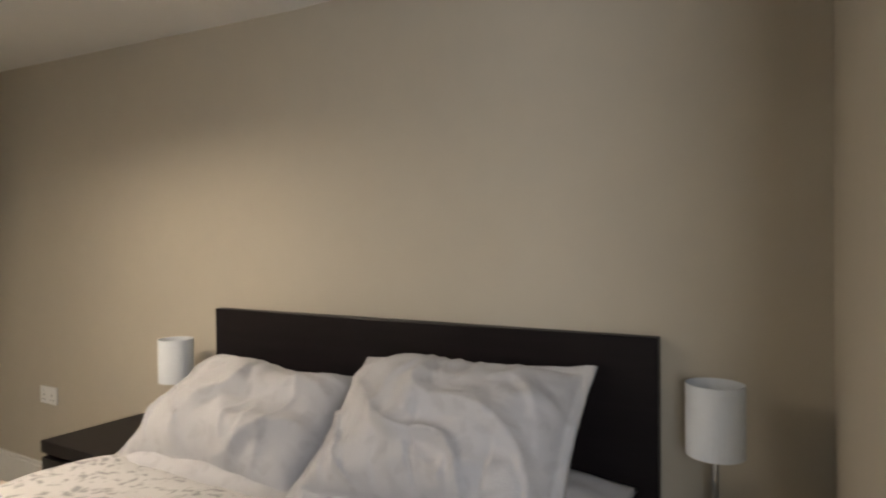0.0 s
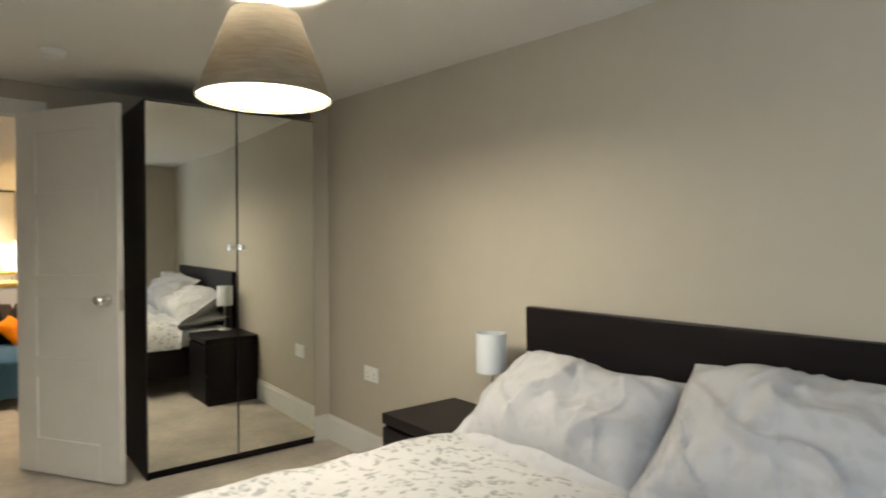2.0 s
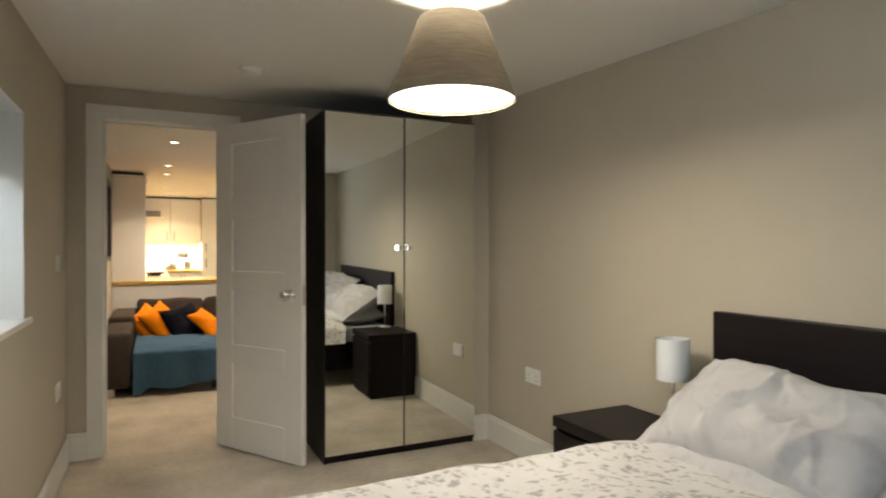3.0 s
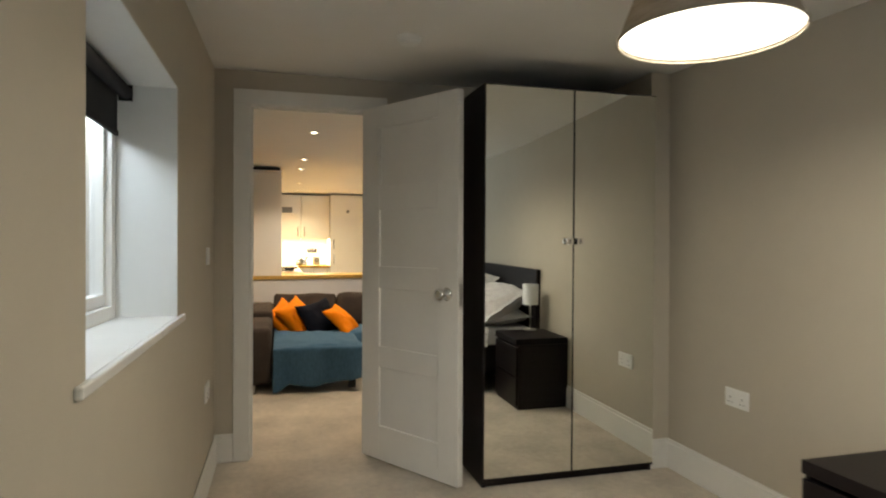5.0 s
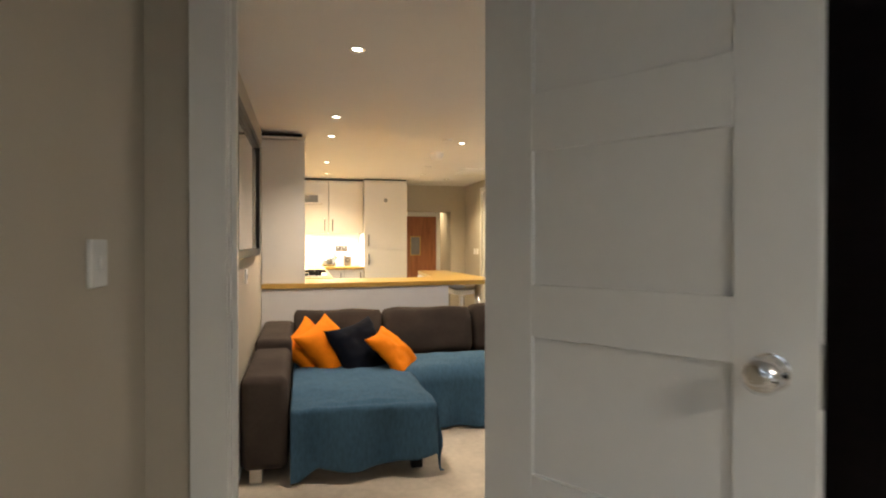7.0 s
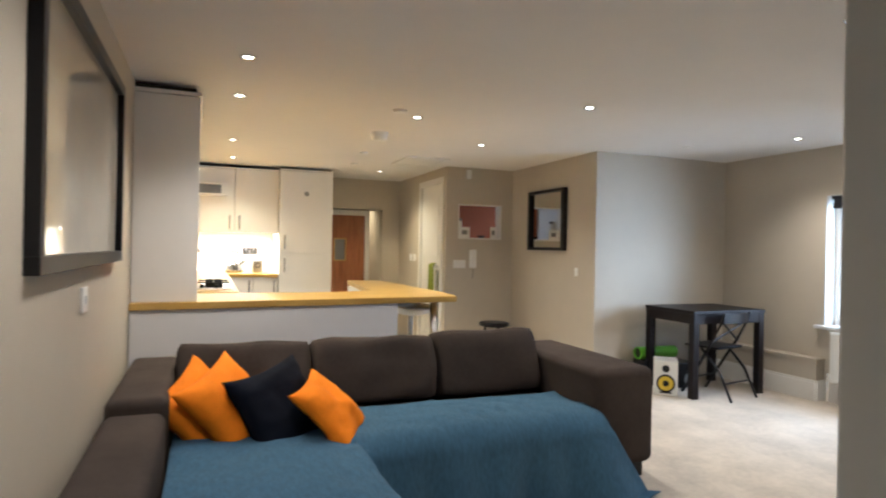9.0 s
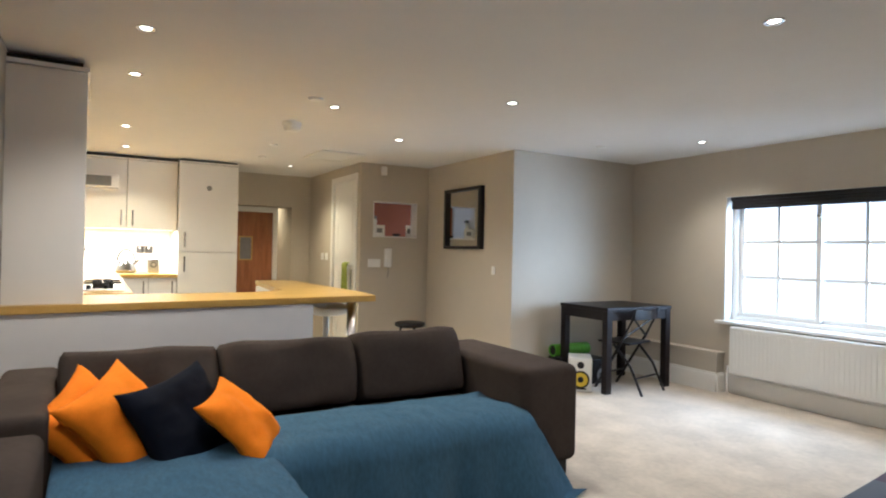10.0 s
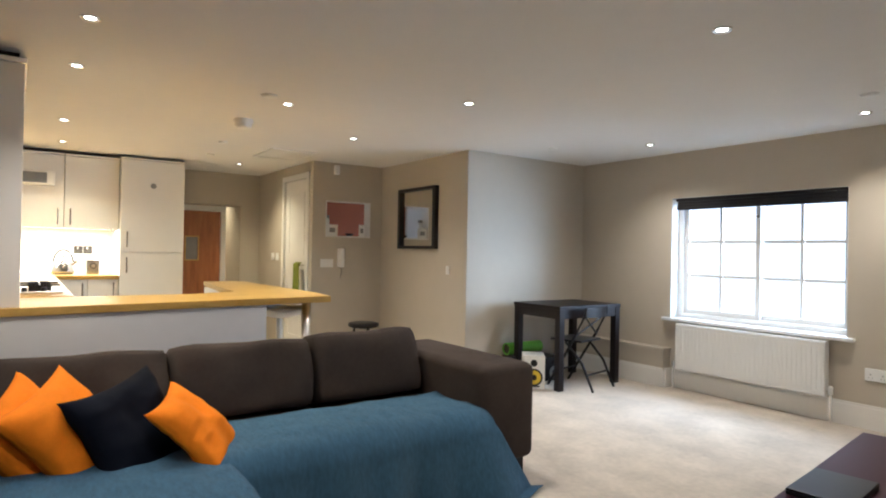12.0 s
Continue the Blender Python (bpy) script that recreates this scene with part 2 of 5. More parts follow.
def turned(profile, steps=32, cx=0.0, cy=0.0):
    """A lathe form: rows of radius and height, open at the ends unless the radius is 0."""
    bm = bmesh.new()
    rings = []
    for r, z in profile:
        if r < 1e-6:
            rings.append([bm.verts.new((cx, cy, z))])
        else:
            rings.append([bm.verts.new((cx + r * math.cos(2 * math.pi * i / steps), cy + r * math.sin(2 * math.pi * i / steps), z)) for i in range(steps)])
    for a, b in zip(rings, rings[1:]):
        for i in range(steps):
            j = (i + 1) % steps
            vs = [a[i % len(a)], a[j % len(a)], b[j % len(b)], b[i % len(b)]]
            vs = list(dict.fromkeys(vs))
            if len(vs) > 2:
                bm.faces.new(vs)
    bmesh.ops.recalc_face_normals(bm, faces=bm.faces)
    return bm


def tube(points, r, steps=10):
    """A round bar along points."""
    bm = bmesh.new()
    pts = [Vector(p) for p in points]
    rings = []
    for i, p in enumerate(pts):
        t = (pts[min(i + 1, len(pts) - 1)] - pts[max(i - 1, 0)]).normalized()
        a = t.orthogonal().normalized() if abs(t.z) > 0.9 else t.cross(Vector((0, 0, 1))).normalized()
        b = t.cross(a)
        rings.append([bm.verts.new(p + r * (math.cos(2 * math.pi * k / steps) * a + math.sin(2 * math.pi * k / steps) * b)) for k in range(steps)])
    for a, b in zip(rings, rings[1:]):
        for k in range(steps):
            bm.faces.new((a[k], a[(k + 1) % steps], b[(k + 1) % steps], b[k]))
    bm.faces.new(rings[0])
    bm.faces.new(rings[-1])
    bmesh.ops.recalc_face_normals(bm, faces=bm.faces)
    return bm


def moved(bm, m):
    bmesh.ops.transform(bm, verts=bm.verts, matrix=m)
    return bm


def sheet(nu, nv, fn):
    bm = bmesh.new()
    g = [[bm.verts.new(fn(i / nu, j / nv)) for j in range(nv + 1)] for i in range(nu + 1)]
    for i in range(nu):
        for j in range(nv):
            bm.faces.new((g[i][j], g[i + 1][j], g[i + 1][j + 1], g[i][j + 1]))
    bmesh.ops.recalc_face_normals(bm, faces=bm.faces)
    return bm


def pad(w, h, t, seed, wrinkle=0.01, flange=0.0, pinch=0.06, n=36):
    """A stuffed pillow of width w, height h and thickness t, in its own x (width), z (height) plane."""
    bm = bmesh.new()
    off = Vector((seed * 7.3, seed * 3.1, seed * 1.7))

    def at(u, v, side):
        a, b = 2 * u - 1, 2 * v - 1
        fl = flange
        ax, bz = min(1, abs(a) / (1 - fl)), min(1, abs(b) / (1 - fl * w / h))
        puff = ((1 - ax ** 3) ** 0.6) * ((1 - bz ** 3) ** 0.6)
        x = a * w / 2 * (1 - pinch * (1 - b * b) * abs(a) ** 3)
        z = b * h / 2 * (1 - pinch * (1 - a * a) * abs(b) ** 3)
        p = Vector((x, 0, z))
        ridge = noise.noise(Vector((x * 5, z * 9, side)) + off) + 0.5 * noise.noise(Vector((x * 14, z * 20, side)) + off)
        y = side * (t / 2 * puff + 0.003) + wrinkle * ridge * (0.35 + puff) * side
        if wrinkle > 0.02:
            warp = 0.25 * noise.noise(Vector((x * 3, z * 3, 2)) + off)
            crease = 1 - abs(noise.noise(Vector((x * 3.2 + warp * 4 + z * 2.5, z * 1.6 - x * 1.2, side * 3)) + off)) * 13
            fine = 1 - abs(noise.noise(Vector((x * 7 + warp * 5, z * 4 + x * 2, side * 5)) + off)) * 9
            pull = 1 - abs(noise.noise(Vector((x * 11 + warp * 3, z * 2.2, 11)) + off)) * 7
            y += side * (0.020 * max(0.0, crease) * (0.3 + puff) * (1.4 - v) + 0.008 * max(0.0, fine) * (0.4 + puff))
            y -= side * 0.030 * max(0.0, pull) * max(0.0, 0.55 - v) * puff * 1.6
        y += 0.25 * wrinkle * noise.noise(Vector((x * 16, z * 16, 4)) + off) + 0.02 * noise.noise(Vector((x * 3, z * 3, 9)) + off)
        return (x, y, z)

    f = [[bm.verts.new(at(i / n, j / n, 1)) for j in range(n + 1)] for i in range(n + 1)]
    k = [[f[i][j] if i in (0, n) or j in (0, n) else bm.verts.new(at(i / n, j / n, -1)) for j in range(n + 1)] for i in range(n + 1)]
    for i in range(n):
        for j in range(n):
            bm.faces.new((f[i][j], f[i + 1][j], f[i + 1][j + 1], f[i][j + 1]))
            bm.faces.new((k[i][j], k[i][j + 1], k[i + 1][j + 1], k[i + 1][j]))
    bmesh.ops.recalc_face_normals(bm, faces=bm.faces)
    return bm


def structure(name, bm, mat, label, category, smooth=False):
    return tagged(link(name, bm, mat, None, smooth), label, category, kind="structure")


def pierced(x0, x1, z0, z1, holes, y0, y1):
    """One connected wall slab along x with rectangular openings (x0, x1, z0, z1) cut through it."""
    xs = sorted({x0, x1, *[h[0] for h in holes], *[h[1] for h in holes]})
    zs = sorted({z0, z1, *[h[2] for h in holes], *[h[3] for h in holes]})
    solid = {(i, j) for i in range(len(xs) - 1) for j in range(len(zs) - 1)
             if not any(h[0] <= xs[i] < h[1] and h[2] <= zs[j] < h[3] for h in holes)}
    bm, verts = bmesh.new(), {}

    def at(i, j, k):
        if (i, j, k) not in verts:
            verts[i, j, k] = bm.verts.new((xs[i], (y0, y1)[k], zs[j]))
        return verts[i, j, k]

    for i, j in solid:
        ring = [(i, j), (i + 1, j), (i + 1, j + 1), (i, j + 1)]
        bm.faces.new([at(*c, 0) for c in ring])
        bm.faces.new([at(*c, 1) for c in reversed(ring)])
        for (a, b), n in zip(zip(ring, ring[1:] + ring[:1]), ((i, j - 1), (i + 1, j), (i, j + 1), (i - 1, j))):
            if n not in solid:
                bm.faces.new([at(*b, 0), at(*a, 0), at(*a, 1), at(*b, 1)])
    bmesh.ops.recalc_face_normals(bm, faces=bm.faces)
    return bm


# ---- structure: bedroom ----
S, N, W, E = -0.49, 1.93, -5.45, -1.0      # faces of the bedroom's walls
LS, LN, LE = -0.46, 4.72, -5.55            # faces of the living room's walls
DY0, DY1, DH = -0.30, 0.385, 2.0           # doorway
structure("floor", boxes([(-14.6, LE, LS - 0.33, LN + 0.3, -0.12, 0.0), (LE, 0.9, S - 0.3, N + 0.12, -0.12, 0.0)]), CARPET, "beige cut-pile carpet with brushed footmarks", "carpet")
def slope_ceiling():
    """The bedroom ceiling falls a little away from the door, then runs level."""
    bm = box(W, 0.8, S, N, BED_TOP, BED_TOP + 0.25)
    bmesh.ops.bisect_plane(bm, geom=list(bm.verts) + list(bm.edges) + list(bm.faces), plane_co=(-2.6, 0, 0), plane_no=(1, 0, 0))
    for v in bm.verts:
        if v.co.z < BED_TOP + 0.1:
            v.co.z = bed_ceiling(v.co.x)
    return bm


def bed_ceiling(x):
    return BED_TOP - 0.045 * (min(x, -2.6) - W)


structure("ceiling_bedroom", slope_ceiling(), CEIL, "matt white painted plaster bedroom ceiling", "ceiling")
structure("ceiling_living", box(-14.6, LE, LS, LN, LIV_TOP, LIV_TOP + 0.1), CEIL, "matt white painted plaster ceiling with downlights", "ceiling")
WX0, WX1, WZ0, WZ1 = -4.217, -3.16, 0.957, 1.77
structure("wall_south_bedroom", pierced(W - 0.05, 0.9, 0, 2.3, [(WX0, WX1, WZ0 - 0.03, WZ1), (-0.85, 0.25, 0.925, 1.77)], S - 0.3, S),
          WALL, "taupe painted plaster wall with a window opening", "wall")
structure("wall_north_bedroom", box(W, 0.9, N, N + 0.12, 0, 2.3), WALL, "taupe painted plaster wall behind the bed", "wall")
structure("wall_east_bedroom", boxes([(E, 0.8, 1.02, N, 0, 2.3), (0.8, 0.9, S, N, 0, 2.3)]), WALL, "taupe painted plaster return wall", "wall")
structure("wall_door", boxes([(LE, W, LS - 0.3, DY0 - 0.02, 0, 2.3), (LE, W, DY1 + 0.02, 5.0, 0, 2.3), (LE, W, DY0 - 0.02, DY1 + 0.02, DH + 0.02, 2.3)]), WALL, "taupe painted wall with the bedroom doorway", "wall")
structure("wall_boxing", box(W, -4.77, 1.815, N, 0, bed_ceiling(-4.77)), WALL, "taupe painted pipe boxing in the corner", "wall")


def skirting(rows, top=0.16):
    bm = bmesh.new()
    for x0, x1, y0, y1 in rows:
        add_box(bm, x0, x1, y0, y1, 0, top - 0.02, 0.003)
        sx = 0.25 if abs(x1 - x0) < 0.05 else 0
        sy = 0.25 if abs(y1 - y0) < 0.05 else 0
        add_box(bm, x0 + sx * (x1 - x0), x1 - sx * (x1 - x0), y0 + sy * (y1 - y0), y1 - sy * (y1 - y0), top - 0.022, top, 0.004)
    return bm


structure("baseboard_bedroom", skirting([(-4.77, -3.48, N - 0.018, N + 0.002), (-4.772, -4.752, 1.80, N - 0.018), (W, W + 0.018, S, DY0 - 0.09), (W + 0.018, 0.8, S, S + 0.018), (W, W + 0.018, DY1 + 0.09, 1.81)]), GLOSSW,
          "white gloss skirting board with a stepped top", "skirting board")


def doorway(name, x_near, x_far, y0, y1, h, w=0.09):
    """Lining, stop and architraves of a doorway in a wall across x."""
    fr = tagged(new(name), "white gloss painted door frame with flat architraves", "door frame", kind="structure")
    lo, hi = min(x_near, x_far), max(x_near, x_far)
    part("lining", boxes([(lo, hi, y0 - 0.02, y0, 0, h), (lo, hi, y1, y1 + 0.02, 0, h), (lo, hi, y0 - 0.02, y1 + 0.02, h, h + 0.02)]), GLOSSW, fr)
    part("door_stop", boxes([(lo + 0.02, lo + 0.055, y0, y0 + 0.012, 0, h), (lo + 0.02, lo + 0.055, y1 - 0.012, y1, 0, h), (lo + 0.02, lo + 0.055, y0 + 0.012, y1 - 0.012, h - 0.012, h)]), GLOSSW, fr)
    for x0, x1 in ((hi, hi + 0.016), (lo - 0.016, lo)):
        part("architrave", boxes([(x0, x1, y0 - w, y0 - 0.004, 0, h + 0.004), (x0, x1, y1 + 0.004, y1 + w, 0, h + 0.004), (x0, x1, y0 - w, y1 + w, h + 0.004, h + 0.085)], 0.003), GLOSSW, fr)
    return fr


dw = doorway("door_frame_bedroom", W, LE, DY0, DY1, DH)
part("strike_plate", box(W - 0.055, W - 0.03, DY0, DY0 + 0.002, 0.93, 1.0), STEEL, dw, "steel strike plate")

# open bedroom door: four recessed panels, in its own frame (x along the leaf from the hinge)
DW, DT = 0.735, 0.038
dm = pose(-5.387, 0.352, 0.012, 0, 0, math.degrees(math.atan2(0.391, 0.622)))
door = thing("bedroom_door", "white painted four-panel bedroom door standing open", "door", m=dm)
rails = [0.0, 0.19, 0.52, 0.635, 0.96, 1.083, 1.395, 1.53, 1.855, 1.978]
part("stile", box(0, 0.145, -DT, 0, 0, 1.978, 0.002), GLOSSW, door)
part("stile", box(DW - 0.138, DW, -DT, 0, 0, 1.978, 0.002), GLOSSW, door)
for a, b in zip(rails[0::2], rails[1::2]):
    part("rail", box(0.145, DW - 0.138, -DT, 0, a, b, 0.002), GLOSSW, door)
for a, b in zip(rails[1::2], rails[2::2]):
    part("panel", box(0.145, DW - 0.138, -DT + 0.012, -0.012, a, b), GLOSSW, door)
knob = part("door_knob", moved(turned([(0.0, 0), (0.026, 0.0), (0.026, 0.006), (0.010, 0.010), (0.009, 0.03), (0.024, 0.036), (0.029, 0.048), (0.026, 0.060), (0.012, 0.066), (0, 0.067)], 24),
                               pose(DW - 0.073, -DT, 0.955, 90) @ Matrix.Scale(1.12, 4)), CHROME, door, "polished chrome door knob", True)
part("rosette", moved(turned([(0, 0), (0.030, 0), (0.030, 0.004), (0.02, 0.007), (0, 0.007)], 24), pose(DW - 0.073, -DT, 0.955, 90) @ Matrix.Scale(1.12, 4)), CHROME, knob, smooth=False)
part("door_knob", moved(turned([(0.0, 0), (0.026, 0.0), (0.026, 0.006), (0.010, 0.010), (0.009, 0.03), (0.024, 0.036), (0.029, 0.048), (0.026, 0.060), (0.012, 0.066), (0, 0.067)], 24),
                        pose(DW - 0.08, 0, 0.955, -90)), CHROME, door, "polished chrome door knob", True)
part("latch_plate", box(DW, DW + 0.003, -DT + 0.008, -0.008, 0.90, 1.01), STEEL, door, "steel latch plate")
for z in (0.2, 1.0, 1.75):
    part("hinge", moved(turned([(0, 0), (0.006, 0), (0.006, 0.09), (0, 0.09)], 12), pose(-0.004, 0.002, z)), STEEL, door, "steel butt hinge")

# bedroom window
win = tagged(new("window_1"), "white sash window with a deep sill facing a brick wall", "window", kind="structure")
part("reveal", boxes([(WX0 - 0.001, WX0 + 0.004, S - 0.28, S - 0.002, WZ0, WZ1), (WX1 - 0.004, WX1 + 0.001, S - 0.28, S - 0.002, WZ0, WZ1), (WX0, WX1, S - 0.28, S - 0.002, WZ1 - 0.004, WZ1 + 0.001)]), REVEAL, win)
part("window_sill", box(WX0 - 0.08, WX1 + 0.07, S, S + 0.016, WZ0 - 0.026, WZ0, 0.005), GLOSSW, win, "white gloss window sill")
part("window_sill", box(WX0, WX1, S - 0.30, S, WZ0 - 0.03, WZ0), GLOSSW, win, "white gloss window sill")
fy0, fy1 = S - 0.27, S - 0.2
part("window_frame", boxes([(WX0 + 0.004, WX0 + 0.05, fy0, fy1, WZ0, WZ1), (WX1 - 0.05, WX1 - 0.004, fy0, fy1, WZ0, WZ1), (WX0 + 0.05, WX1 - 0.05, fy0, fy1, WZ0, WZ0 + 0.045), (WX0 + 0.05, WX1 - 0.05, fy0, fy1, WZ1 - 0.05, WZ1 - 0.005)], 0.003), GLOSSW, win)
for a, b in ((WX0 + 0.05, (WX0 + WX1) / 2), ((WX0 + WX1) / 2, WX1 - 0.05)):
    part("sash", boxes([(a, a + 0.026, fy0 + 0.01, fy1 - 0.02, WZ0 + 0.045, WZ1 - 0.05), (b - 0.026, b, fy0 + 0.01, fy1 - 0.02, WZ0 + 0.045, WZ1 - 0.05), (a + 0.026, b - 0.026, fy0 + 0.01, fy1 - 0.02, WZ0 + 0.045, WZ0 + 0.085), (a + 0.026, b - 0.026, fy0 + 0.01, fy1 - 0.02, WZ1 - 0.09, WZ1 - 0.05)], 0.003), GLOSSW, win)
    p = part("pane", box(a + 0.022, b - 0.022, fy0 + 0.025, fy0 + 0.029, WZ0 + 0.08, WZ1 - 0.085), GLASS, win)
    p.visible_shadow = False
# unseen window, added to account for cool daylight on the bed wall
w4 = tagged(new("window_4"), "unseen white framed window added beside the bed", "window", kind="structure")
part("window_frame", boxes([(-0.85, -0.79, fy0, fy1, 0.925, 1.77), (0.19, 0.25, fy0, fy1, 0.925, 1.77), (-0.79, 0.19, fy0, fy1, 0.925, 0.985), (-0.79, 0.19, fy0, fy1, 1.71, 1.77)], 0.003), GLOSSW, w4)
part("pane", box(-0.80, 0.20, fy0 + 0.025, fy0 + 0.029, 0.97, 1.72), GLASS, w4).visible_shadow = False
rb = thing("roller_blind", "black roller blind partly drawn down in the window", "blind")
part("roller", moved(turned([(0, 0), (0.024, 0), (0.024, 1.0), (0, 1.0)], 20), pose(WX0 + 0.012, S - 0.168, WZ1 - 0.032, 0, 90)), BLIND, rb, smooth=False)
part("fabric", box(WX0 + 0.03, WX1 - 0.03, S - 0.192, S - 0.189, 1.60, WZ1 - 0.04), BLIND, rb)
part("bottom_bar", box(WX0 + 0.027, WX1 - 0.027, S - 0.197, S - 0.185, 1.583, 1.602, 0.003), BLIND, rb)
part("bracket", box(WX0 + 0.004, WX0 + 0.012, S - 0.19, S - 0.146, WZ1 - 0.06, WZ1 - 0.005), BLACK, rb)


def plate(name, label, x, y, z, nx, ny, w=0.086, h=0.086, kind="socket", face=PLASTIC):
    """A wall plate facing along (nx, ny); a switch has a rocker, a socket its holes and switches."""
    t = thing(name, label, "socket" if kind == "socket" else "switch", m=pose(x, y, z, 0, 0, math.degrees(math.atan2(nx, -ny))))
    part("plate", box(-w / 2, w / 2, -0.010, 0, -h / 2, h / 2, 0.003), face, t)
    n = 2 if w > 0.12 else 1
    for i in range(n):
        cx = (i - (n - 1) / 2) * w / 2
        if kind == "socket":
            part("rocker", box(cx - 0.012, cx + 0.002, -0.014, -0.009, 0.012, 0.03, 0.001), PLASTIC, t)
            part("pin_hole", boxes([(cx - 0.003, cx + 0.003, -0.0115, -0.0095, -0.002, 0.006), (cx - 0.014, cx - 0.008, -0.0115, -0.0095, -0.024, -0.019), (cx + 0.008, cx + 0.014, -0.0115, -0.0095, -0.024, -0.019)]), GREYP, t)
        else:
            part("rocker", box(cx - 0.008, cx + 0.008, -0.015, -0.009, -0.014, 0.014, 0.002), PLASTIC, t)
    return t


plate("wall_socket", "white double wall socket above the skirting board", -4.25, N, 0.50, 0, -1, 0.146)
plate("wall_socket", "white double wall socket below the light switch", -5.07, S, 0.485, 0, 1, 0.146)
plate("light_switch", "white light switch on the taupe wall", -5.10, S, 1.155, 0, 1, kind="switch")

# ---- bedroom things ----


def handle_bar(parent, x, y, z0, z1):
    part("handle", boxes([(x, x + 0.012, y - 0.006, y + 0.006, z0, z1), (x - 0.025, x + 0.002, y - 0.005, y + 0.005, z0 + 0.012, z0 + 0.022), (x - 0.025, x + 0.002, y - 0.005, y + 0.005, z1 - 0.022, z1 - 0.012)], 0.001), DARKSTEEL, parent, "brushed steel bar handle")


ward = thing("wardrobe", "black-brown wardrobe with two tall mirrored doors", "wardrobe")
wx, wy0, wy1, wt = -4.725, 0.838, 1.803, 2.02
part("side_panel", box(wx - 0.60, wx - 0.022, wy0, wy0 + 0.02, 0, wt), DARKWOOD, ward)
part("side_panel", box(wx - 0.60, wx - 0.022, wy1 - 0.02, wy1, 0, wt), DARKWOOD, ward)
part("top_panel", box(wx - 0.60, wx - 0.022, wy0 + 0.02, wy1 - 0.02, wt - 0.02, wt), DARKWOOD, ward)
part("bottom_panel", box(wx - 0.60, wx - 0.022, wy0 + 0.02, wy1 - 0.02, 0.04, 0.06), DARKWOOD, ward)
part("back_panel", box(wx - 0.60, wx - 0.59, wy0 + 0.02, wy1 - 0.02, 0.06, wt - 0.02), DARKWOOD, ward)
part("plinth", box(wx - 0.05, wx - 0.03, wy0 + 0.02, wy1 - 0.02, 0.0, 0.04), DARKWOOD, ward)
mid = (wy0 + wy1) / 2
for a, b, s in ((wy0, mid - 0.002, 1), (mid + 0.002, wy1, -1)):
    dr = part("mirror_door", box(wx - 0.02, wx - 0.004, a, b, 0.035, wt - 0.006, 0.001), DARKWOOD, ward, "wardrobe door faced with mirror glass")
    part("mirror", box(wx - 0.004, wx, a + 0.003, b - 0.003, 0.05, wt - 0.01), MIRROR, dr, "clear mirror glass")
    ky = b - 0.028 if s > 0 else a + 0.028
    part("handle", boxes([(wx, wx + 0.022, ky - 0.009, ky + 0.009, 1.222, 1.250), (wx + 0.010, wx + 0.022, ky - 0.020, ky + 0.020, 1.219, 1.253)], 0.002), CHROME, dr, "square chrome handle")

wardrobe_lean = radians(0.5)
ward.matrix_world = Matrix.Translation((wx, 0, 0)) @ Matrix.Rotation(wardrobe_lean, 4, "Y") @ Matrix.Translation((-wx, 0, 0))

# bed
bed = thing("double_bed", "black-brown veneered double bed with a tall plain headboard", "bed")
bx0, bx1, by0, by1 = -2.985, -1.37, 0.16, 1.93
part("headboard", box(bx0, bx1, 1.885, 1.925, 0.0, 0.99, 0.004), DARKWOOD, bed)
part("side_rail", box(bx0 + 0.02, bx0 + 0.05, by0 + 0.04, 1.885, 0.14, 0.38, 0.003), DARKWOOD, bed)
part("side_rail", box(bx1 - 0.05, bx1 - 0.02, by0 + 0.04, 1.885, 0.14, 0.38, 0.003), DARKWOOD, bed)
part("footboard", box(bx0 + 0.02, bx1 - 0.02, by0, by0 + 0.04, 0.0, 0.38, 0.003), DARKWOOD, bed)
part("slatted_base", box(bx0 + 0.05, bx1 - 0.05, by0 + 0.04, 1.885, 0.22, 0.26), DARKWOOD, bed)
mt = tagged(link("mattress", box(bx0 + 0.055, bx1 - 0.055, by0 + 0.045, 1.88, 0.26, 0.515, 0.05, 4), SHEET, None, True), "mattress in a grey fitted sheet", "mattress")


def duvet_at(u, v):
    x = bx0 - 0.03 + (bx1 - bx0 + 0.06) * u
    head = 1.47 - 0.14 * max(0.0, (u - 0.15)) - 0.10 * max(0, u - 0.6)
    y = by0 - 0.02 + (head - by0 + 0.02) * v
    e = min(1.0, min(u, 1 - u) / 0.09)
    f = min(1.0, v / 0.07)
    g = min(1.0, (1 - v) / 0.10)
    rnd = lambda q: math.sqrt(max(0.0, 1 - (1 - q) ** 2))
    top = 0.555 + 0.055 * rnd(g) + 0.03 * noise.noise(Vector((x * 2.3, y * 2.3, 1.5))) + 0.012 * noise.noise(Vector((x * 7, y * 7, 3)))
    low = 0.38
    z = low + (top - low) * rnd(e) * rnd(f)
    if g < 0.02:
        z = 0.527
    return (x + 0.012 * noise.noise(Vector((y * 6, z * 6, 0))), y + 0.02 * noise.noise(Vector((x * 4, 2, z * 3))), z)


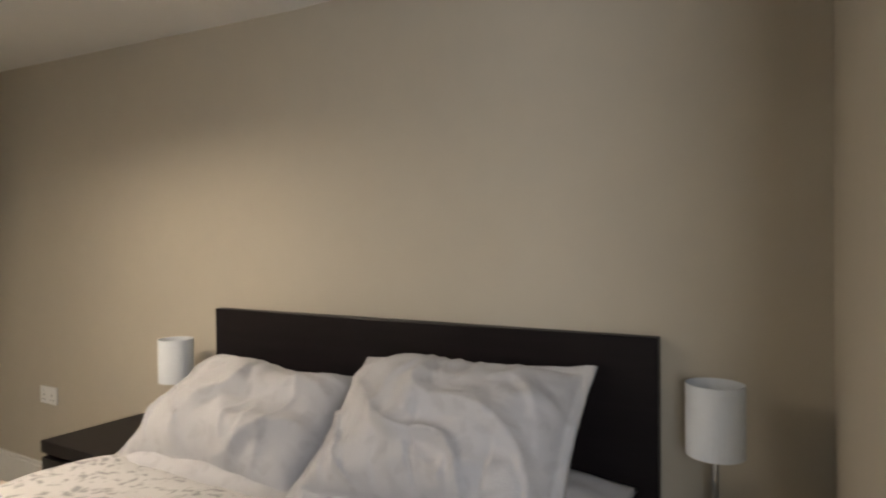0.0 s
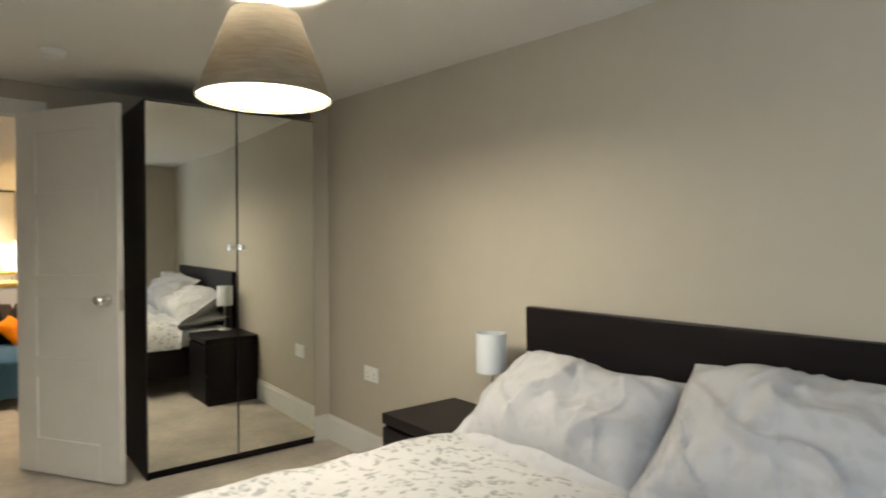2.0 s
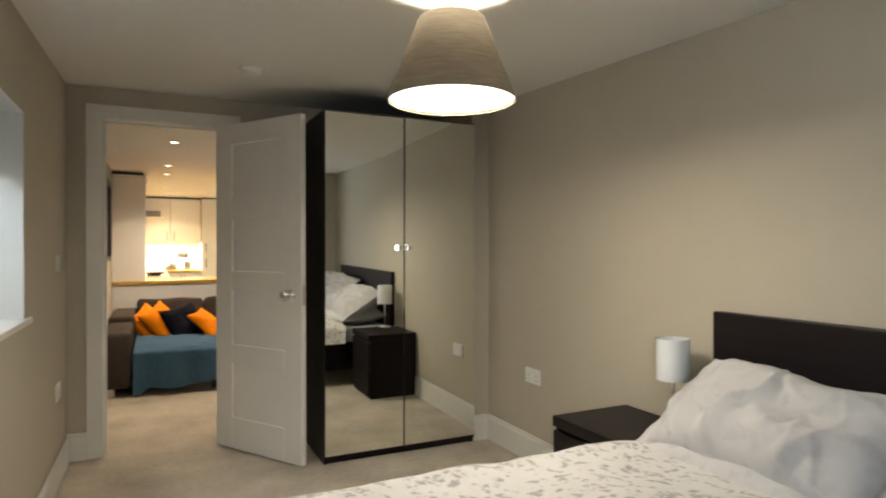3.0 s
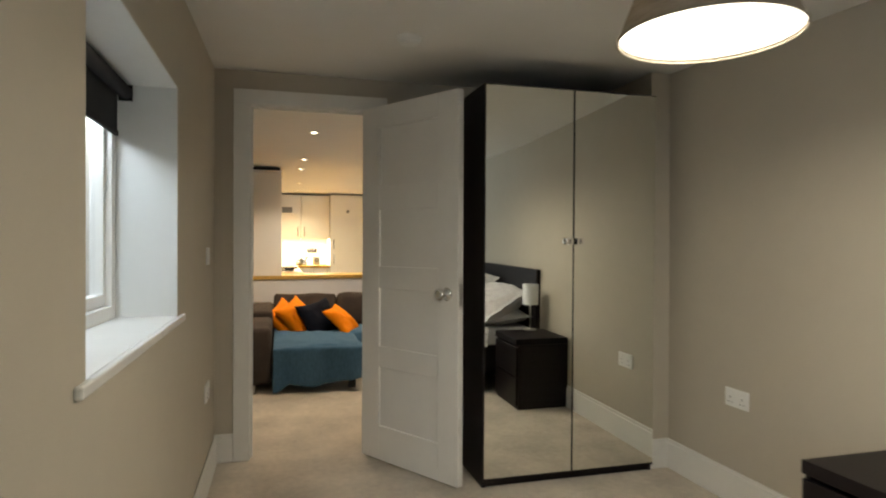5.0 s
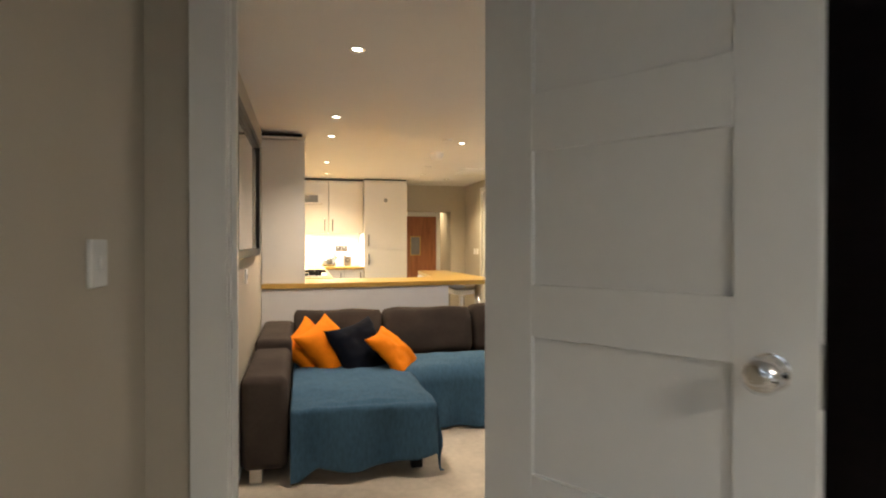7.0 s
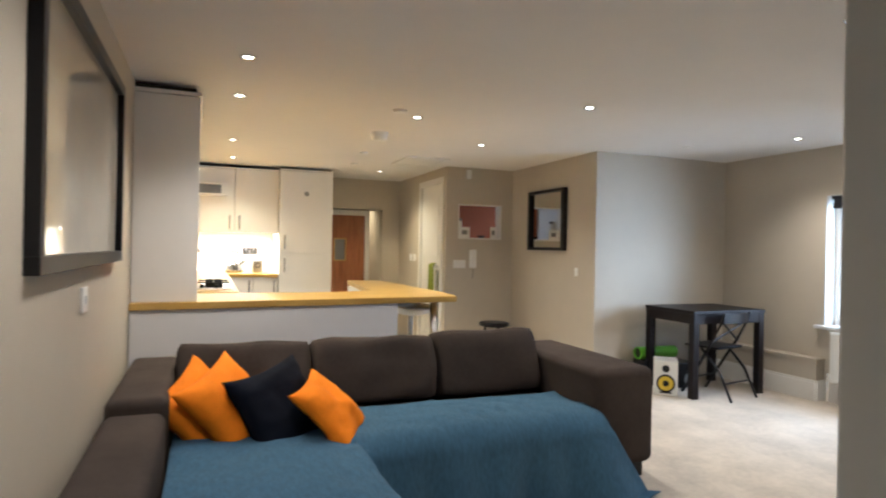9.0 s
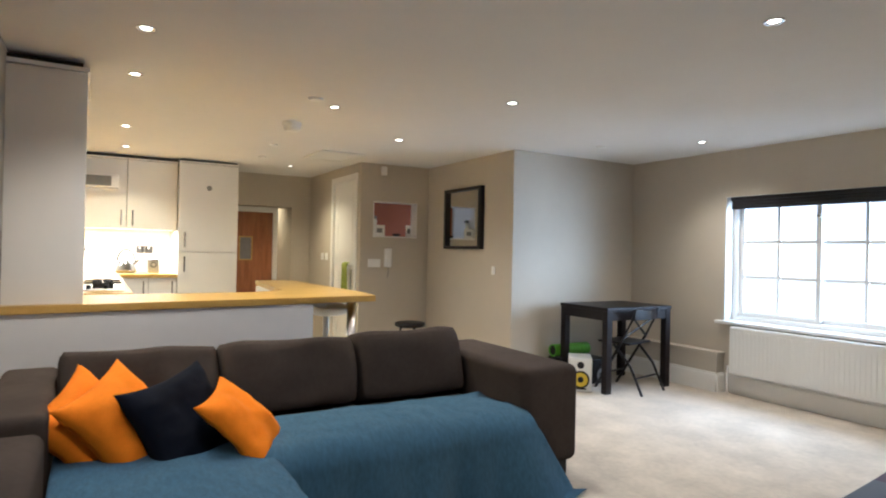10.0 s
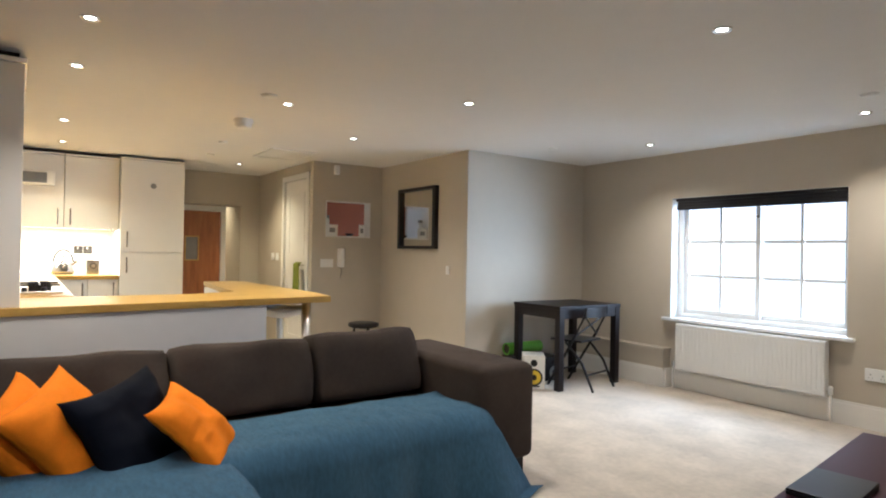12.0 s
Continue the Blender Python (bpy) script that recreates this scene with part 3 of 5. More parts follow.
tagged(link("duvet", sheet(90, 90, duvet_at), DUVET, None, True), "white duvet with a grey leaf print spread over the bed", "duvet")
for i, (px, py, pz, w, tilt, yaw, roll) in enumerate(((-2.575, 1.655, 0.685, 0.75, -59, 3, 2), (-1.865, 1.665, 0.740, 0.73, -50, -2, -4))):
    ob = tagged(link("bed_pillow", pad(w, 0.49, 0.27, i + 2, 0.022, 0.085, 0.05, 110), PILLOW, None, True), "plump pillow in a pale grey leaf-print flanged case", "pillow", "bed pillows")
    ob.matrix_world = pose(px, py, pz, tilt, 0, yaw) @ pose(0, 0, 0, 0, roll, 0)
for i, (px, py, w) in enumerate(((-2.56, 1.60, 0.72), (-1.80, 1.60, 0.74))):
    ob = tagged(link("bed_pillow", pad(w, 0.52, 0.13, i + 7, 0.014, 0.05, 0.02, 40), PILLOW, None, True), "flattened pale grey pillow lying under another pillow", "pillow", "bed pillows")
    ob.matrix_world = pose(px, py + 0.05, 0.578, -84, 0, 2 - 5 * i)


def nightstand(label, x0, x1, y0, y1, top):
    t = thing("nightstand", label, "nightstand", "nightstands")
    part("top", box(x0, x1, y0, y1, top - 0.045, top, 0.003), DARKWOOD, t)
    part("side_panel", box(x0, x0 + 0.02, y0 + 0.02, y1, 0, top - 0.045), DARKWOOD, t)
    part("side_panel", box(x1 - 0.02, x1, y0 + 0.02, y1, 0, top - 0.045), DARKWOOD, t)
    part("back_panel", box(x0 + 0.02, x1 - 0.02, y1 - 0.012, y1, 0, top - 0.045), DARKWOOD, t)
    zz = [0.03, (top - 0.06) / 2 + 0.015, top - 0.05]
    for a, b in zip(zz, zz[1:]):
        part("drawer", box(x0 + 0.003, x1 - 0.003, y0 + 0.002, y0 + 0.019, a, b - 0.012, 0.002), DARKWOOD, t)
    part("bottom_panel", box(x0 + 0.02, x1 - 0.02, y0 + 0.02, y1 - 0.012, 0.0, 0.03), DARKWOOD, t)


def table_lamp(label, x, y, z, s=1.0):
    t = thing("table_lamp", label, "lamp", "bedside lamps", pose(x, y, z))
    part("base", turned([(0, 0), (0.05 * s, 0), (0.05 * s, 0.008), (0.012, 0.016), (0, 0.016)], 28), STEEL, t, "round brushed steel base", True)
    part("stem", turned([(0, 0.014), (0.007, 0.014), (0.007, 0.29), (0, 0.29)], 14), STEEL, t, "thin brushed steel stem", True)
    part("shade", turned([(0.060, 0.205), (0.0625, 0.205), (0.0625, 0.365), (0.060, 0.365), (0.060, 0.205)], 36), SHADE_W, t, "white fabric drum shade, unlit")
    part("shade_ring", turned([(0.006, 0.285), (0.06, 0.2885), (0.06, 0.2855), (0.006, 0.282)], 24), STEEL, t)


nightstand("black-brown bedside chest with two drawers", -3.49, -3.055, 1.51, 1.92, 0.515)
nightstand("black-brown bedside chest in the room corner", -1.335, -1.012, 1.60, 1.92, 0.545)
table_lamp("white drum bedside lamp on a steel stem", -3.09, 1.79, 0.515)
table_lamp("white drum bedside lamp beside the bed", -1.232, 1.80, 0.545, 0.9)

pend = thing("pendant_lamp", "lit pendant lamp with a tapered beige linen shade", "ceiling lamp", m=pose(-3.126, 0.85, -0.008))
part("shade", turned([(0.207, 1.722), (0.209, 1.722), (0.108, 1.985), (0.106, 1.985), (0.207, 1.722)], 56), LINEN, pend, "tapered beige linen shade", True)
part("trim_ring", turned([(0.2055, 1.718), (0.2105, 1.718), (0.2105, 1.725), (0.2055, 1.725), (0.2055, 1.718)], 56), LINEN, pend)
part("diffuser", turned([(0.0, 1.728), (0.204, 1.728), (0.204, 1.732), (0.0, 1.732)], 48), DIFFUSE, pend, "glowing white acrylic diffuser")
part("cord", turned([(0, 1.95), (0.004, 2.0), (0.004, bed_ceiling(-3.09)), (0, bed_ceiling(-3.09))], 8), PLASTIC, pend, "white flex")
part("ceiling_rose", turned([(0, bed_ceiling(-3.09) - 0.03), (0.03, bed_ceiling(-3.09) - 0.03), (0.05, bed_ceiling(-3.09)), (0, bed_ceiling(-3.09) + 0.004)], 24), PLASTIC, pend, "white ceiling rose", True)


def disc_fixture(name, label, category, x, y, top, r, h, mat=PLASTIC, group=""):
    t = thing(name, label, category, group, pose(x, y, top))
    part("base", turned([(0, -h * 0.45), (r, -h * 0.45), (r, 0), (0, 0)], 28), mat, t)
    part("cover", turned([(0, -h), (r * 0.7, -h), (r * 0.86, -h * 0.8), (r * 0.88, -h * 0.45), (0, -h * 0.45)], 28), mat, t, smooth=False)
    return t


disc_fixture("smoke_detector", "round white smoke detector on the bedroom ceiling", "smoke detector", -4.55, 0.42, bed_ceiling(-4.55), 0.055, 0.035)

# ---- structure: living room and kitchen ----
AX0, AX1, AZ0, AZ1 = -6.24, -5.72, 0.89, 1.9
structure("wall_south_living", boxes([(-14.6, AX0, LS - 0.33, LS, 0, 2.3), (AX1, LE, LS - 0.33, LS, 0, 2.3), (AX0, AX1, LS - 0.33, LS, 0, AZ0 - 0.03), (AX0, AX1, LS - 0.33, LS, AZ1, 2.3), (AX0, AX1, LS - 0.33, LS - 0.28, AZ0 - 0.03, AZ1)]), WALL, "taupe painted plaster wall with a recess", "wall")
LX0, LX1, LZ0, LZ1 = -8.75, -7.32, 0.62, 1.70
structure("wall_north_living", pierced(-9.81, LE, 0, 2.3, [(LX0, LX1, LZ0 - 0.025, LZ1)], LN, LN + 0.3), WALL, "taupe painted plaster wall with a sash window", "wall")
NX, NY0, NY1, NZ0, NZ1 = -11.415, 2.52, 3.05, 1.31, 1.70
structure("wall_alcove", boxes([(-9.93, -9.81, 3.195, LN + 0.3, 0, 2.3), (NX, -9.93, 3.195, 3.31, 0, 2.3)]), WALL, "taupe painted plaster walls round the corner", "wall")
structure("wall_niche", moved(pierced(2.37, 3.31, 0, 2.3, [(NY0, NY1, NZ0, NZ1)], -NX, -NX + 0.12), Matrix.Rotation(radians(90), 4, "Z")), WALL, "taupe painted wall with a small open hatch", "wall")
structure("wall_niche_back", box(NX - 0.75, NX - 0.65, 2.45, 3.31, 0, 2.3), TERRA, "terracotta painted wall seen through the hatch", "wall")
HX = -13.15
structure("wall_hall", boxes([(HX - 0.12, HX, -0.6, 1.30, 0, 2.3), (HX - 0.12, HX, 2.13, 2.5, 0, 2.3), (HX - 0.12, HX, 1.30, 2.13, 1.70, 2.3), (-14.6, -14.5, -0.6, 5, 0, 2.3), (-14.5, HX - 0.12, 2.13, 2.25, 0, 2.3), (-14.5, HX - 0.12, 1.02, 1.14, 0, 2.3)]), WALL, "taupe painted hall walls with a square opening", "wall")
structure("wall_corridor", boxes([(HX, -12.29, 2.37, 2.47, 0, 2.3), (-11.49, NX - 0.12, 2.37, 2.47, 0, 2.3), (-12.29, -11.49, 2.37, 2.47, 2.0, 2.3)]), WALL, "taupe painted corridor wall with a white door", "wall")
structure("baseboard_living", skirting([(NX, NX + 0.018, 2.37, 3.195), (NX + 0.018, -9.81, 3.177, 3.195), (-9.81, -9.792, 3.177, LN), (-8.72, LE, LN - 0.018, LN), (-9.79, -8.74, LN - 0.12, LN - 0.10), (-8.745, -8.725, LN - 0.10, LN), (-8.9, LE, LS, LS + 0.018)], 0.17), GLOSSW, "white gloss skirting board with a stepped top", "skirting board")
structure("trim_boxing", boxes([(-9.79, -8.745, LN - 0.10, LN, 0, 0.32), (-9.79, -8.735, LN - 0.108, LN, 0.32, 0.345)]), WALL, "low taupe pipe boxing with a ledge along the wall", "boxing")
structure("backdrop", box(-30, 10, 16.0, 16.1, -3, 14), OUTSIDE, "bright overcast distance outside the window", "backdrop")

# living room window
w2 = tagged(new("window_2"), "white sliding sash window with twelve small panes", "window", kind="structure")
wy = LN + 0.17
part("reveal", boxes([(LX0 - 0.001, LX0 + 0.004, LN + 0.002, wy, LZ0, LZ1), (LX1 - 0.004, LX1 + 0.001, LN + 0.002, wy, LZ0, LZ1), (LX0, LX1, LN + 0.002, wy, LZ1 - 0.004, LZ1 + 0.001)]), REVEAL, w2)
part("window_sill", box(LX0 - 0.06, LX1 + 0.06, LN - 0.055, LN, LZ0 - 0.028, LZ0, 0.006), GLOSSW, w2, "white gloss window sill")
part("window_sill", box(LX0, LX1, LN, LN + 0.3, LZ0 - 0.028, LZ0), GLOSSW, w2, "white gloss window sill")
part("window_frame", boxes([(LX0 + 0.004, LX0 + 0.045, wy - 0.06, wy + 0.05, LZ0, LZ1), (LX1 - 0.045, LX1 - 0.004, wy - 0.06, wy + 0.05, LZ0, LZ1), (LX0 + 0.045, LX1 - 0.045, wy - 0.06, wy + 0.05, LZ0, LZ0 + 0.04), (LX0 + 0.045, LX1 - 0.045, wy - 0.06, wy + 0.05, LZ1 - 0.05, LZ1 - 0.005)], 0.003), GLOSSW, w2)
half = (LX0 + LX1) / 2
for k, (a, b, y0) in enumerate(((LX0 + 0.045, half + 0.02, wy - 0.03), (half - 0.02, LX1 - 0.045, wy + 0.005))):
    z0, z1, st = LZ0 + 0.04, LZ1 - 0.05, 0.042
    sa = part("sash", boxes([(a, a + st, y0, y0 + 0.032, z0, z1), (b - st, b, y0, y0 + 0.032, z0, z1), (a + st, b - st, y0, y0 + 0.032, z0, z0 + st), (a + st, b - st, y0, y0 + 0.032, z1 - st, z1)], 0.003), GLOSSW, w2)
    ws, hs = (b - a - 2 * st) / 2, (z1 - z0 - 2 * st) / 3
    part("glazing_bar", box(a + st + ws - 0.013, a + st + ws + 0.013, y0 + 0.004, y0 + 0.028, z0 + st, z1 - st), GLOSSW, sa)
    for j in (1, 2):
        part("glazing_bar", box(a + st, b - st, y0 + 0.005, y0 + 0.027, z0 + st + j * hs - 0.013, z0 + st + j * hs + 0.013), GLOSSW, sa)
    for i in range(2):
        for j in range(3):
            p = part("pane", box(a + st + i * ws + 0.004, a + st + (i + 1) * ws - 0.004, y0 + 0.014, y0 + 0.018, z0 + st + j * hs + 0.004, z0 + st + (j + 1) * hs - 0.004), GLASS, sa)
            p.visible_shadow = False
part("sash_catch", box(half - 0.012, half + 0.012, wy - 0.045, wy - 0.028, 1.5, 1.53, 0.003), CHROME, w2)
vb = thing("roman_blind", "black blind folded up at the window head", "blind")
part("head_rail", box(LX0 + 0.03, LX1 - 0.006, LN + 0.015, LN + 0.06, LZ1 - 0.035, LZ1 - 0.004, 0.004), BLIND, vb)
for j in range(3):
    part("fold", box(LX0 + 0.045, LX1 - 0.01, LN + 0.012 - 0.004 * j, LN + 0.064 - 0.006 * j, LZ1 - 0.062 - 0.024 * j, LZ1 - 0.036 - 0.024 * j, 0.008), BLIND, vb)

# radiator
rad = thing("radiator", "white panel radiator under the window", "radiator")
rx0, rx1, rz0, rz1, ry = -8.63, -7.42, 0.185, 0.575, LN - 0.10
part("front_panel", box(rx0, rx1, ry, ry + 0.016, rz0, rz1, 0.006), PLASTIC, rad)
part("back_panel", box(rx0 + 0.01, rx1 - 0.01, ry + 0.05, ry + 0.062, rz0 + 0.01, rz1 - 0.01), PLASTIC, rad)
part("top_grille", box(rx0, rx1, ry + 0.002, ry + 0.066, rz1, rz1 + 0.006, 0.002), PLASTIC, rad)
for x in (rx0, rx1 - 0.004):
    part("side_cover", box(x, x + 0.004, ry + 0.016, ry + 0.066, rz0, rz1), PLASTIC, rad)
for k in range(34):
    x = rx0 + 0.03 + k * (rx1 - rx0 - 0.06) / 33
    part("flute", box(x - 0.012, x + 0.012, ry - 0.0025, ry + 0.001, rz0 + 0.03, rz1 - 0.03, 0.001, 1), PLASTIC, rad)
part("valve", moved(turned([(0, 0), (0.016, 0), (0.016, 0.05), (0.01, 0.06), (0, 0.06)], 16), pose(rx1 + 0.03, ry + 0.03, rz0 + 0.02)), PLASTIC, rad, "white thermostatic valve")
part("pipe", tube([(rx1 - 0.01, ry + 0.03, rz0 + 0.04), (rx1 + 0.03, ry + 0.03, rz0 + 0.03), (rx1 + 0.03, ry + 0.03, 0.0)], 0.008), CHROME, rad)
part("valve", moved(turned([(0, 0), (0.012, 0), (0.012, 0.04), (0, 0.045)], 16), pose(rx0 - 0.03, ry + 0.03, rz0 + 0.02)), CHROME, rad, "small chrome lockshield valve")
part("pipe", tube([(rx0 + 0.01, ry + 0.03, rz0 + 0.03), (rx0 - 0.03, ry + 0.03, rz0 + 0.03), (rx0 - 0.03, ry + 0.03, 0.0)], 0.008), CHROME, rad)
part("bracket", box(rx0 + 0.2, rx0 + 0.23, ry + 0.06, LN, rz0 + 0.05, rz1 - 0.05), PLASTIC, rad)
part("bracket", box(rx1 - 0.23, rx1 - 0.2, ry + 0.06, LN, rz0 + 0.05, rz1 - 0.05), PLASTIC, rad)
plate("wall_socket", "white double wall socket beside the radiator", -7.13, LN, 0.38, 0, -1, 0.146)
plate("light_switch", "white switch below the framed mirror", -10.1, 3.195, 1.0, 0, -1, 0.05, 0.08, kind="switch")

# recess in the south wall with its sill and the thermostat on it
rc = tagged(new("window_3"), "recessed window with a white sill and an unseen black blind", "window", kind="structure")
part("window_sill", box(AX0 - 0.05, AX1 + 0.05, LS, LS + 0.03, AZ0 - 0.035, AZ0, 0.006), GLOSSW, rc, "white gloss window sill")
part("window_sill", box(AX0, AX1, LS - 0.28, LS, AZ0 - 0.03, AZ0), GLOSSW, rc, "white gloss window sill")
# the blind is unseen, a black sheet added because the recess is dark
part("blind_fabric", box(AX0 + 0.005, AX1 - 0.005, LS - 0.20, LS - 0.196, AZ0 + 0.005, AZ1 - 0.01), BLIND, rc)
th = thing("room_thermostat", "white thermostat with a grey display leaning back on the sill", "thermostat", m=pose(-6.15, LS - 0.005, AZ0 + 0.001, 0, 0, 168) @ pose(0, 0, 0, -42))
part("body", box(-0.065, 0.065, 0.0, 0.028, 0, 0.10, 0.007, 3), PLASTIC, th)
part("bezel", box(-0.045, 0.04, -0.002, 0.001, 0.026, 0.09, 0.001), SHADE_W, th, "pale grey display surround")
part("display", box(-0.026, 0.024, -0.004, -0.001, 0.042, 0.08, 0.001), GREYP, th, "grey liquid-crystal display")
part("dial", box(-0.05, 0.05, -0.004, 0.001, 0.008, 0.020, 0.002), PLASTIC, th, "white button strip")
part("prop_stand", box(-0.02, 0.02, 0.028, 0.075, 0.004, 0.010, 0.002), PLASTIC, th)

rs = thing("radiator", "white panel radiator below the recessed window", "radiator")
qx0, qx1, qz0, qz1, qy = -6.27, -5.70, 0.14, 0.69, LS + 0.085
part("front_panel", box(qx0, qx1, qy - 0.016, qy, qz0, qz1, 0.006), PLASTIC, rs)
part("back_panel", box(qx0 + 0.01, qx1 - 0.01, qy - 0.062, qy - 0.05, qz0 + 0.01, qz1 - 0.01), PLASTIC, rs)
part("top_grille", boxes([(qx0, qx1, qy - 0.012, qy - 0.002, qz1, qz1 + 0.006), (qx0, qx1, qy - 0.066, qy - 0.056, qz1, qz1 + 0.006)] + [(qx0 + k * 0.0563, qx0 + 0.007 + k * 0.0563, qy - 0.056, qy - 0.012, qz1, qz1 + 0.006) for k in range(11)]), PLASTIC, rs)
for x in (qx0, qx1 - 0.004):
    part("side_cover", box(x, x + 0.004, qy - 0.066, qy - 0.016, qz0, qz1), PLASTIC, rs)
for k in range(16):
    x = qx0 + 0.03 + k * (qx1 - qx0 - 0.06) / 15
    part("flute", box(x - 0.011, x + 0.011, qy - 0.001, qy + 0.0025, qz0 + 0.03, qz1 - 0.03, 0.001, 1), PLASTIC, rs)
for x in (qx0 + 0.12, qx1 - 0.15):
    part("bracket", box(x, x + 0.03, LS, qy - 0.06, qz0 + 0.05, qz1 - 0.05), PLASTIC, rs)
part("pipe", tube([(qx0 + 0.01, qy - 0.03, qz0 + 0.03), (qx0 - 0.03, qy - 0.03, qz0 + 0.03), (qx0 - 0.03, qy - 0.03, 0.0)], 0.008), CHROME, rs)

# framed print on the south wall
pf = thing("framed_print", "large pale abstract print in a black frame", "picture")
px0, px1, pz0, pz1 = -8.32, -6.88, 1.115, 1.90
part("frame", boxes([(px0, px1, LS, LS + 0.035, pz0, pz0 + 0.045), (px0, px1, LS, LS + 0.035, pz1 - 0.045, pz1), (px0, px0 + 0.045, LS, LS + 0.035, pz0 + 0.045, pz1 - 0.045), (px1 - 0.045, px1, LS, LS + 0.035, pz0 + 0.045, pz1 - 0.045)], 0.002), BLACK, pf)
part("print", box(px0 + 0.045, px1 - 0.045, LS + 0.002, LS + 0.010, pz0 + 0.045, pz1 - 0.045), PRINT, pf)
plate("light_switch", "white switch on the wall below the print", -7.6, LS, 1.0, 0, 1, kind="switch")

# framed mirror
fm = thing("framed_mirror", "square wall mirror in a deep black frame", "mirror")
mx0, mx1, mz0, mz1, my = -10.975, -10.275, 1.20, 1.82, 3.195
part("frame", boxes([(mx0, mx1, my - 0.05, my, mz0, mz0 + 0.03), (mx0, mx1, my - 0.05, my, mz1 - 0.03, mz1), (mx0, mx0 + 0.045, my - 0.05, my, mz0 + 0.03, mz1 - 0.03), (mx1 - 0.045, mx1, my - 0.05, my, mz0 + 0.03, mz1 - 0.03)], 0.002), BLACK, fm)
part("mirror_glass", box(mx0 + 0.045, mx1 - 0.045, my - 0.02, my - 0.005, mz0 + 0.03, mz1 - 0.03), MIRROR, fm)

# niche wall details
hf = tagged(new("hatch_frame"), "thin white trim round the wall hatch", "trim", kind="structure")
part("lining", boxes([(NX - 0.13, NX + 0.008, NY0, NY0 + 0.008, NZ0, NZ1), (NX - 0.13, NX + 0.008, NY1 - 0.008, NY1, NZ0, NZ1), (NX - 0.13, NX + 0.008, NY0 + 0.008, NY1 - 0.008, NZ1 - 0.008, NZ1), (NX - 0.13, NX + 0.008, NY0 + 0.008, NY1 - 0.008, NZ0, NZ0 + 0.015)]), GLOSSW, hf)
ic = thing("intercom_handset", "white door-entry handset on the taupe wall", "intercom", m=pose(NX, 2.70, 1.09))
part("base", box(0, 0.022, -0.042, 0.042, -0.10, 0.10, 0.006), PLASTIC, ic)
part("handset", box(0.022, 0.05, -0.028, 0.028, -0.105, 0.105, 0.012, 3), PLASTIC, ic)
part("cord", tube([(0.02, 0, -0.10), (0.02, 0.004, -0.16), (0.015, -0.004, -0.2), (0.004, 0, -0.22)], 0.004), GREYP, ic)
plate("wall_switch", "white double switch beside the intercom", NX, 2.54, 1.03, 1, 0, 0.146, 0.09, kind="switch")
sd = thing("alarm_sensor", "small white alarm sensor high on the wall", "sensor", m=pose(NX, 2.63, 2.03))
part("body", box(0, 0.04, -0.03, 0.03, -0.05, 0.05, 0.01, 3), PLASTIC, sd)
part("lens", box(0.04, 0.044, -0.02, 0.02, -0.04, 0.0, 0.002), PLASTIC, sd)
for n_, y_, h_, w_, lab in (("storage_box", 2.60, 0.12, 0.13, "small white box on the hatch ledge"), ("photo_card", 2.98, 0.13, 0.07, "pale card leaning on the hatch ledge")):
    c = thing(n_, lab, "box" if n_ == "storage_box" else "card", m=pose(NX - 0.035, y_, NZ0 + 0.015))
    part("body", box(-0.03, 0.03 if n_ == "storage_box" else -0.024, -w_ / 2, w_ / 2, 0, h_, 0.002), PLASTIC, c)
    part("label", box(0.031 if n_ == "storage_box" else -0.023, 0.033 if n_ == "storage_box" else -0.021, -w_ / 4, w_ / 4, h_ * 0.3, h_ * 0.7), GREYP, c)
c = thing("jar", "tall pale storage jar on the hatch ledge", "jar", m=pose(NX - 0.10, 2.575, NZ0 + 0.015))
part("body", turned([(0, 0), (0.03, 0), (0.032, 0.16), (0.026, 0.19), (0, 0.19)], 20), PLASTIC, c, smooth=True)
part("lid", turned([(0, 0.19), (0.028, 0.19), (0.028, 0.22), (0, 0.225)], 20), GREYP, c)
c = thing("bowl", "small dark bowl on the hatch ledge", "bowl", m=pose(NX - 0.06, 2.83, NZ0 + 0.015))
part("body", turned([(0, 0), (0.025, 0), (0.05, 0.03), (0.047, 0.03), (0.022, 0.006), (0, 0.006)], 24), BLACK, c, smooth=True)

# corridor door with towel
cd = tagged(new("door_2"), "white painted door with a green towel on its handle", "door", kind="structure")
part("frame", boxes([(-12.29, -12.23, 2.355, 2.45, 0, 2.0), (-11.55, -11.49, 2.355, 2.45, 0, 2.0), (-12.23, -11.55, 2.355, 2.45, 1.94, 2.0)], 0.003), GLOSSW, cd)
part("leaf", box(-12.228, -11.552, 2.385, 2.425, 0.01, 1.938, 0.002), GLOSSW, cd)
for a, b in ((0.2, 0.95), (1.1, 1.8)):
    part("panel", boxes([(-12.12, -11.66, 2.380, 2.386, a, a + 0.02), (-12.12, -11.66, 2.380, 2.386, b - 0.02, b), (-12.12, -12.10, 2.380, 2.386, a + 0.02, b - 0.02), (-11.68, -11.66, 2.380, 2.386, a + 0.02, b - 0.02)]), GLOSSW, cd)
part("door_handle", tube([(-11.62, 2.385, 1.0), (-11.62, 2.335, 1.0), (-11.70, 2.330, 1.0)], 0.009), CHROME, cd)
tw = tagged(link("hand_towel", sheet(16, 20, lambda u, v: (-11.78 + 0.15 * u, 2.318 - 0.012 * math.sin(u * 12) * v + (0.03 if v < 0.05 else 0), 1.025 - 0.30 * v)), TOWEL, None, True), "olive green towel hanging from the door handle", "towel")
md = tw.modifiers.new("thick", "SOLIDIFY")
md.thickness = 0.008
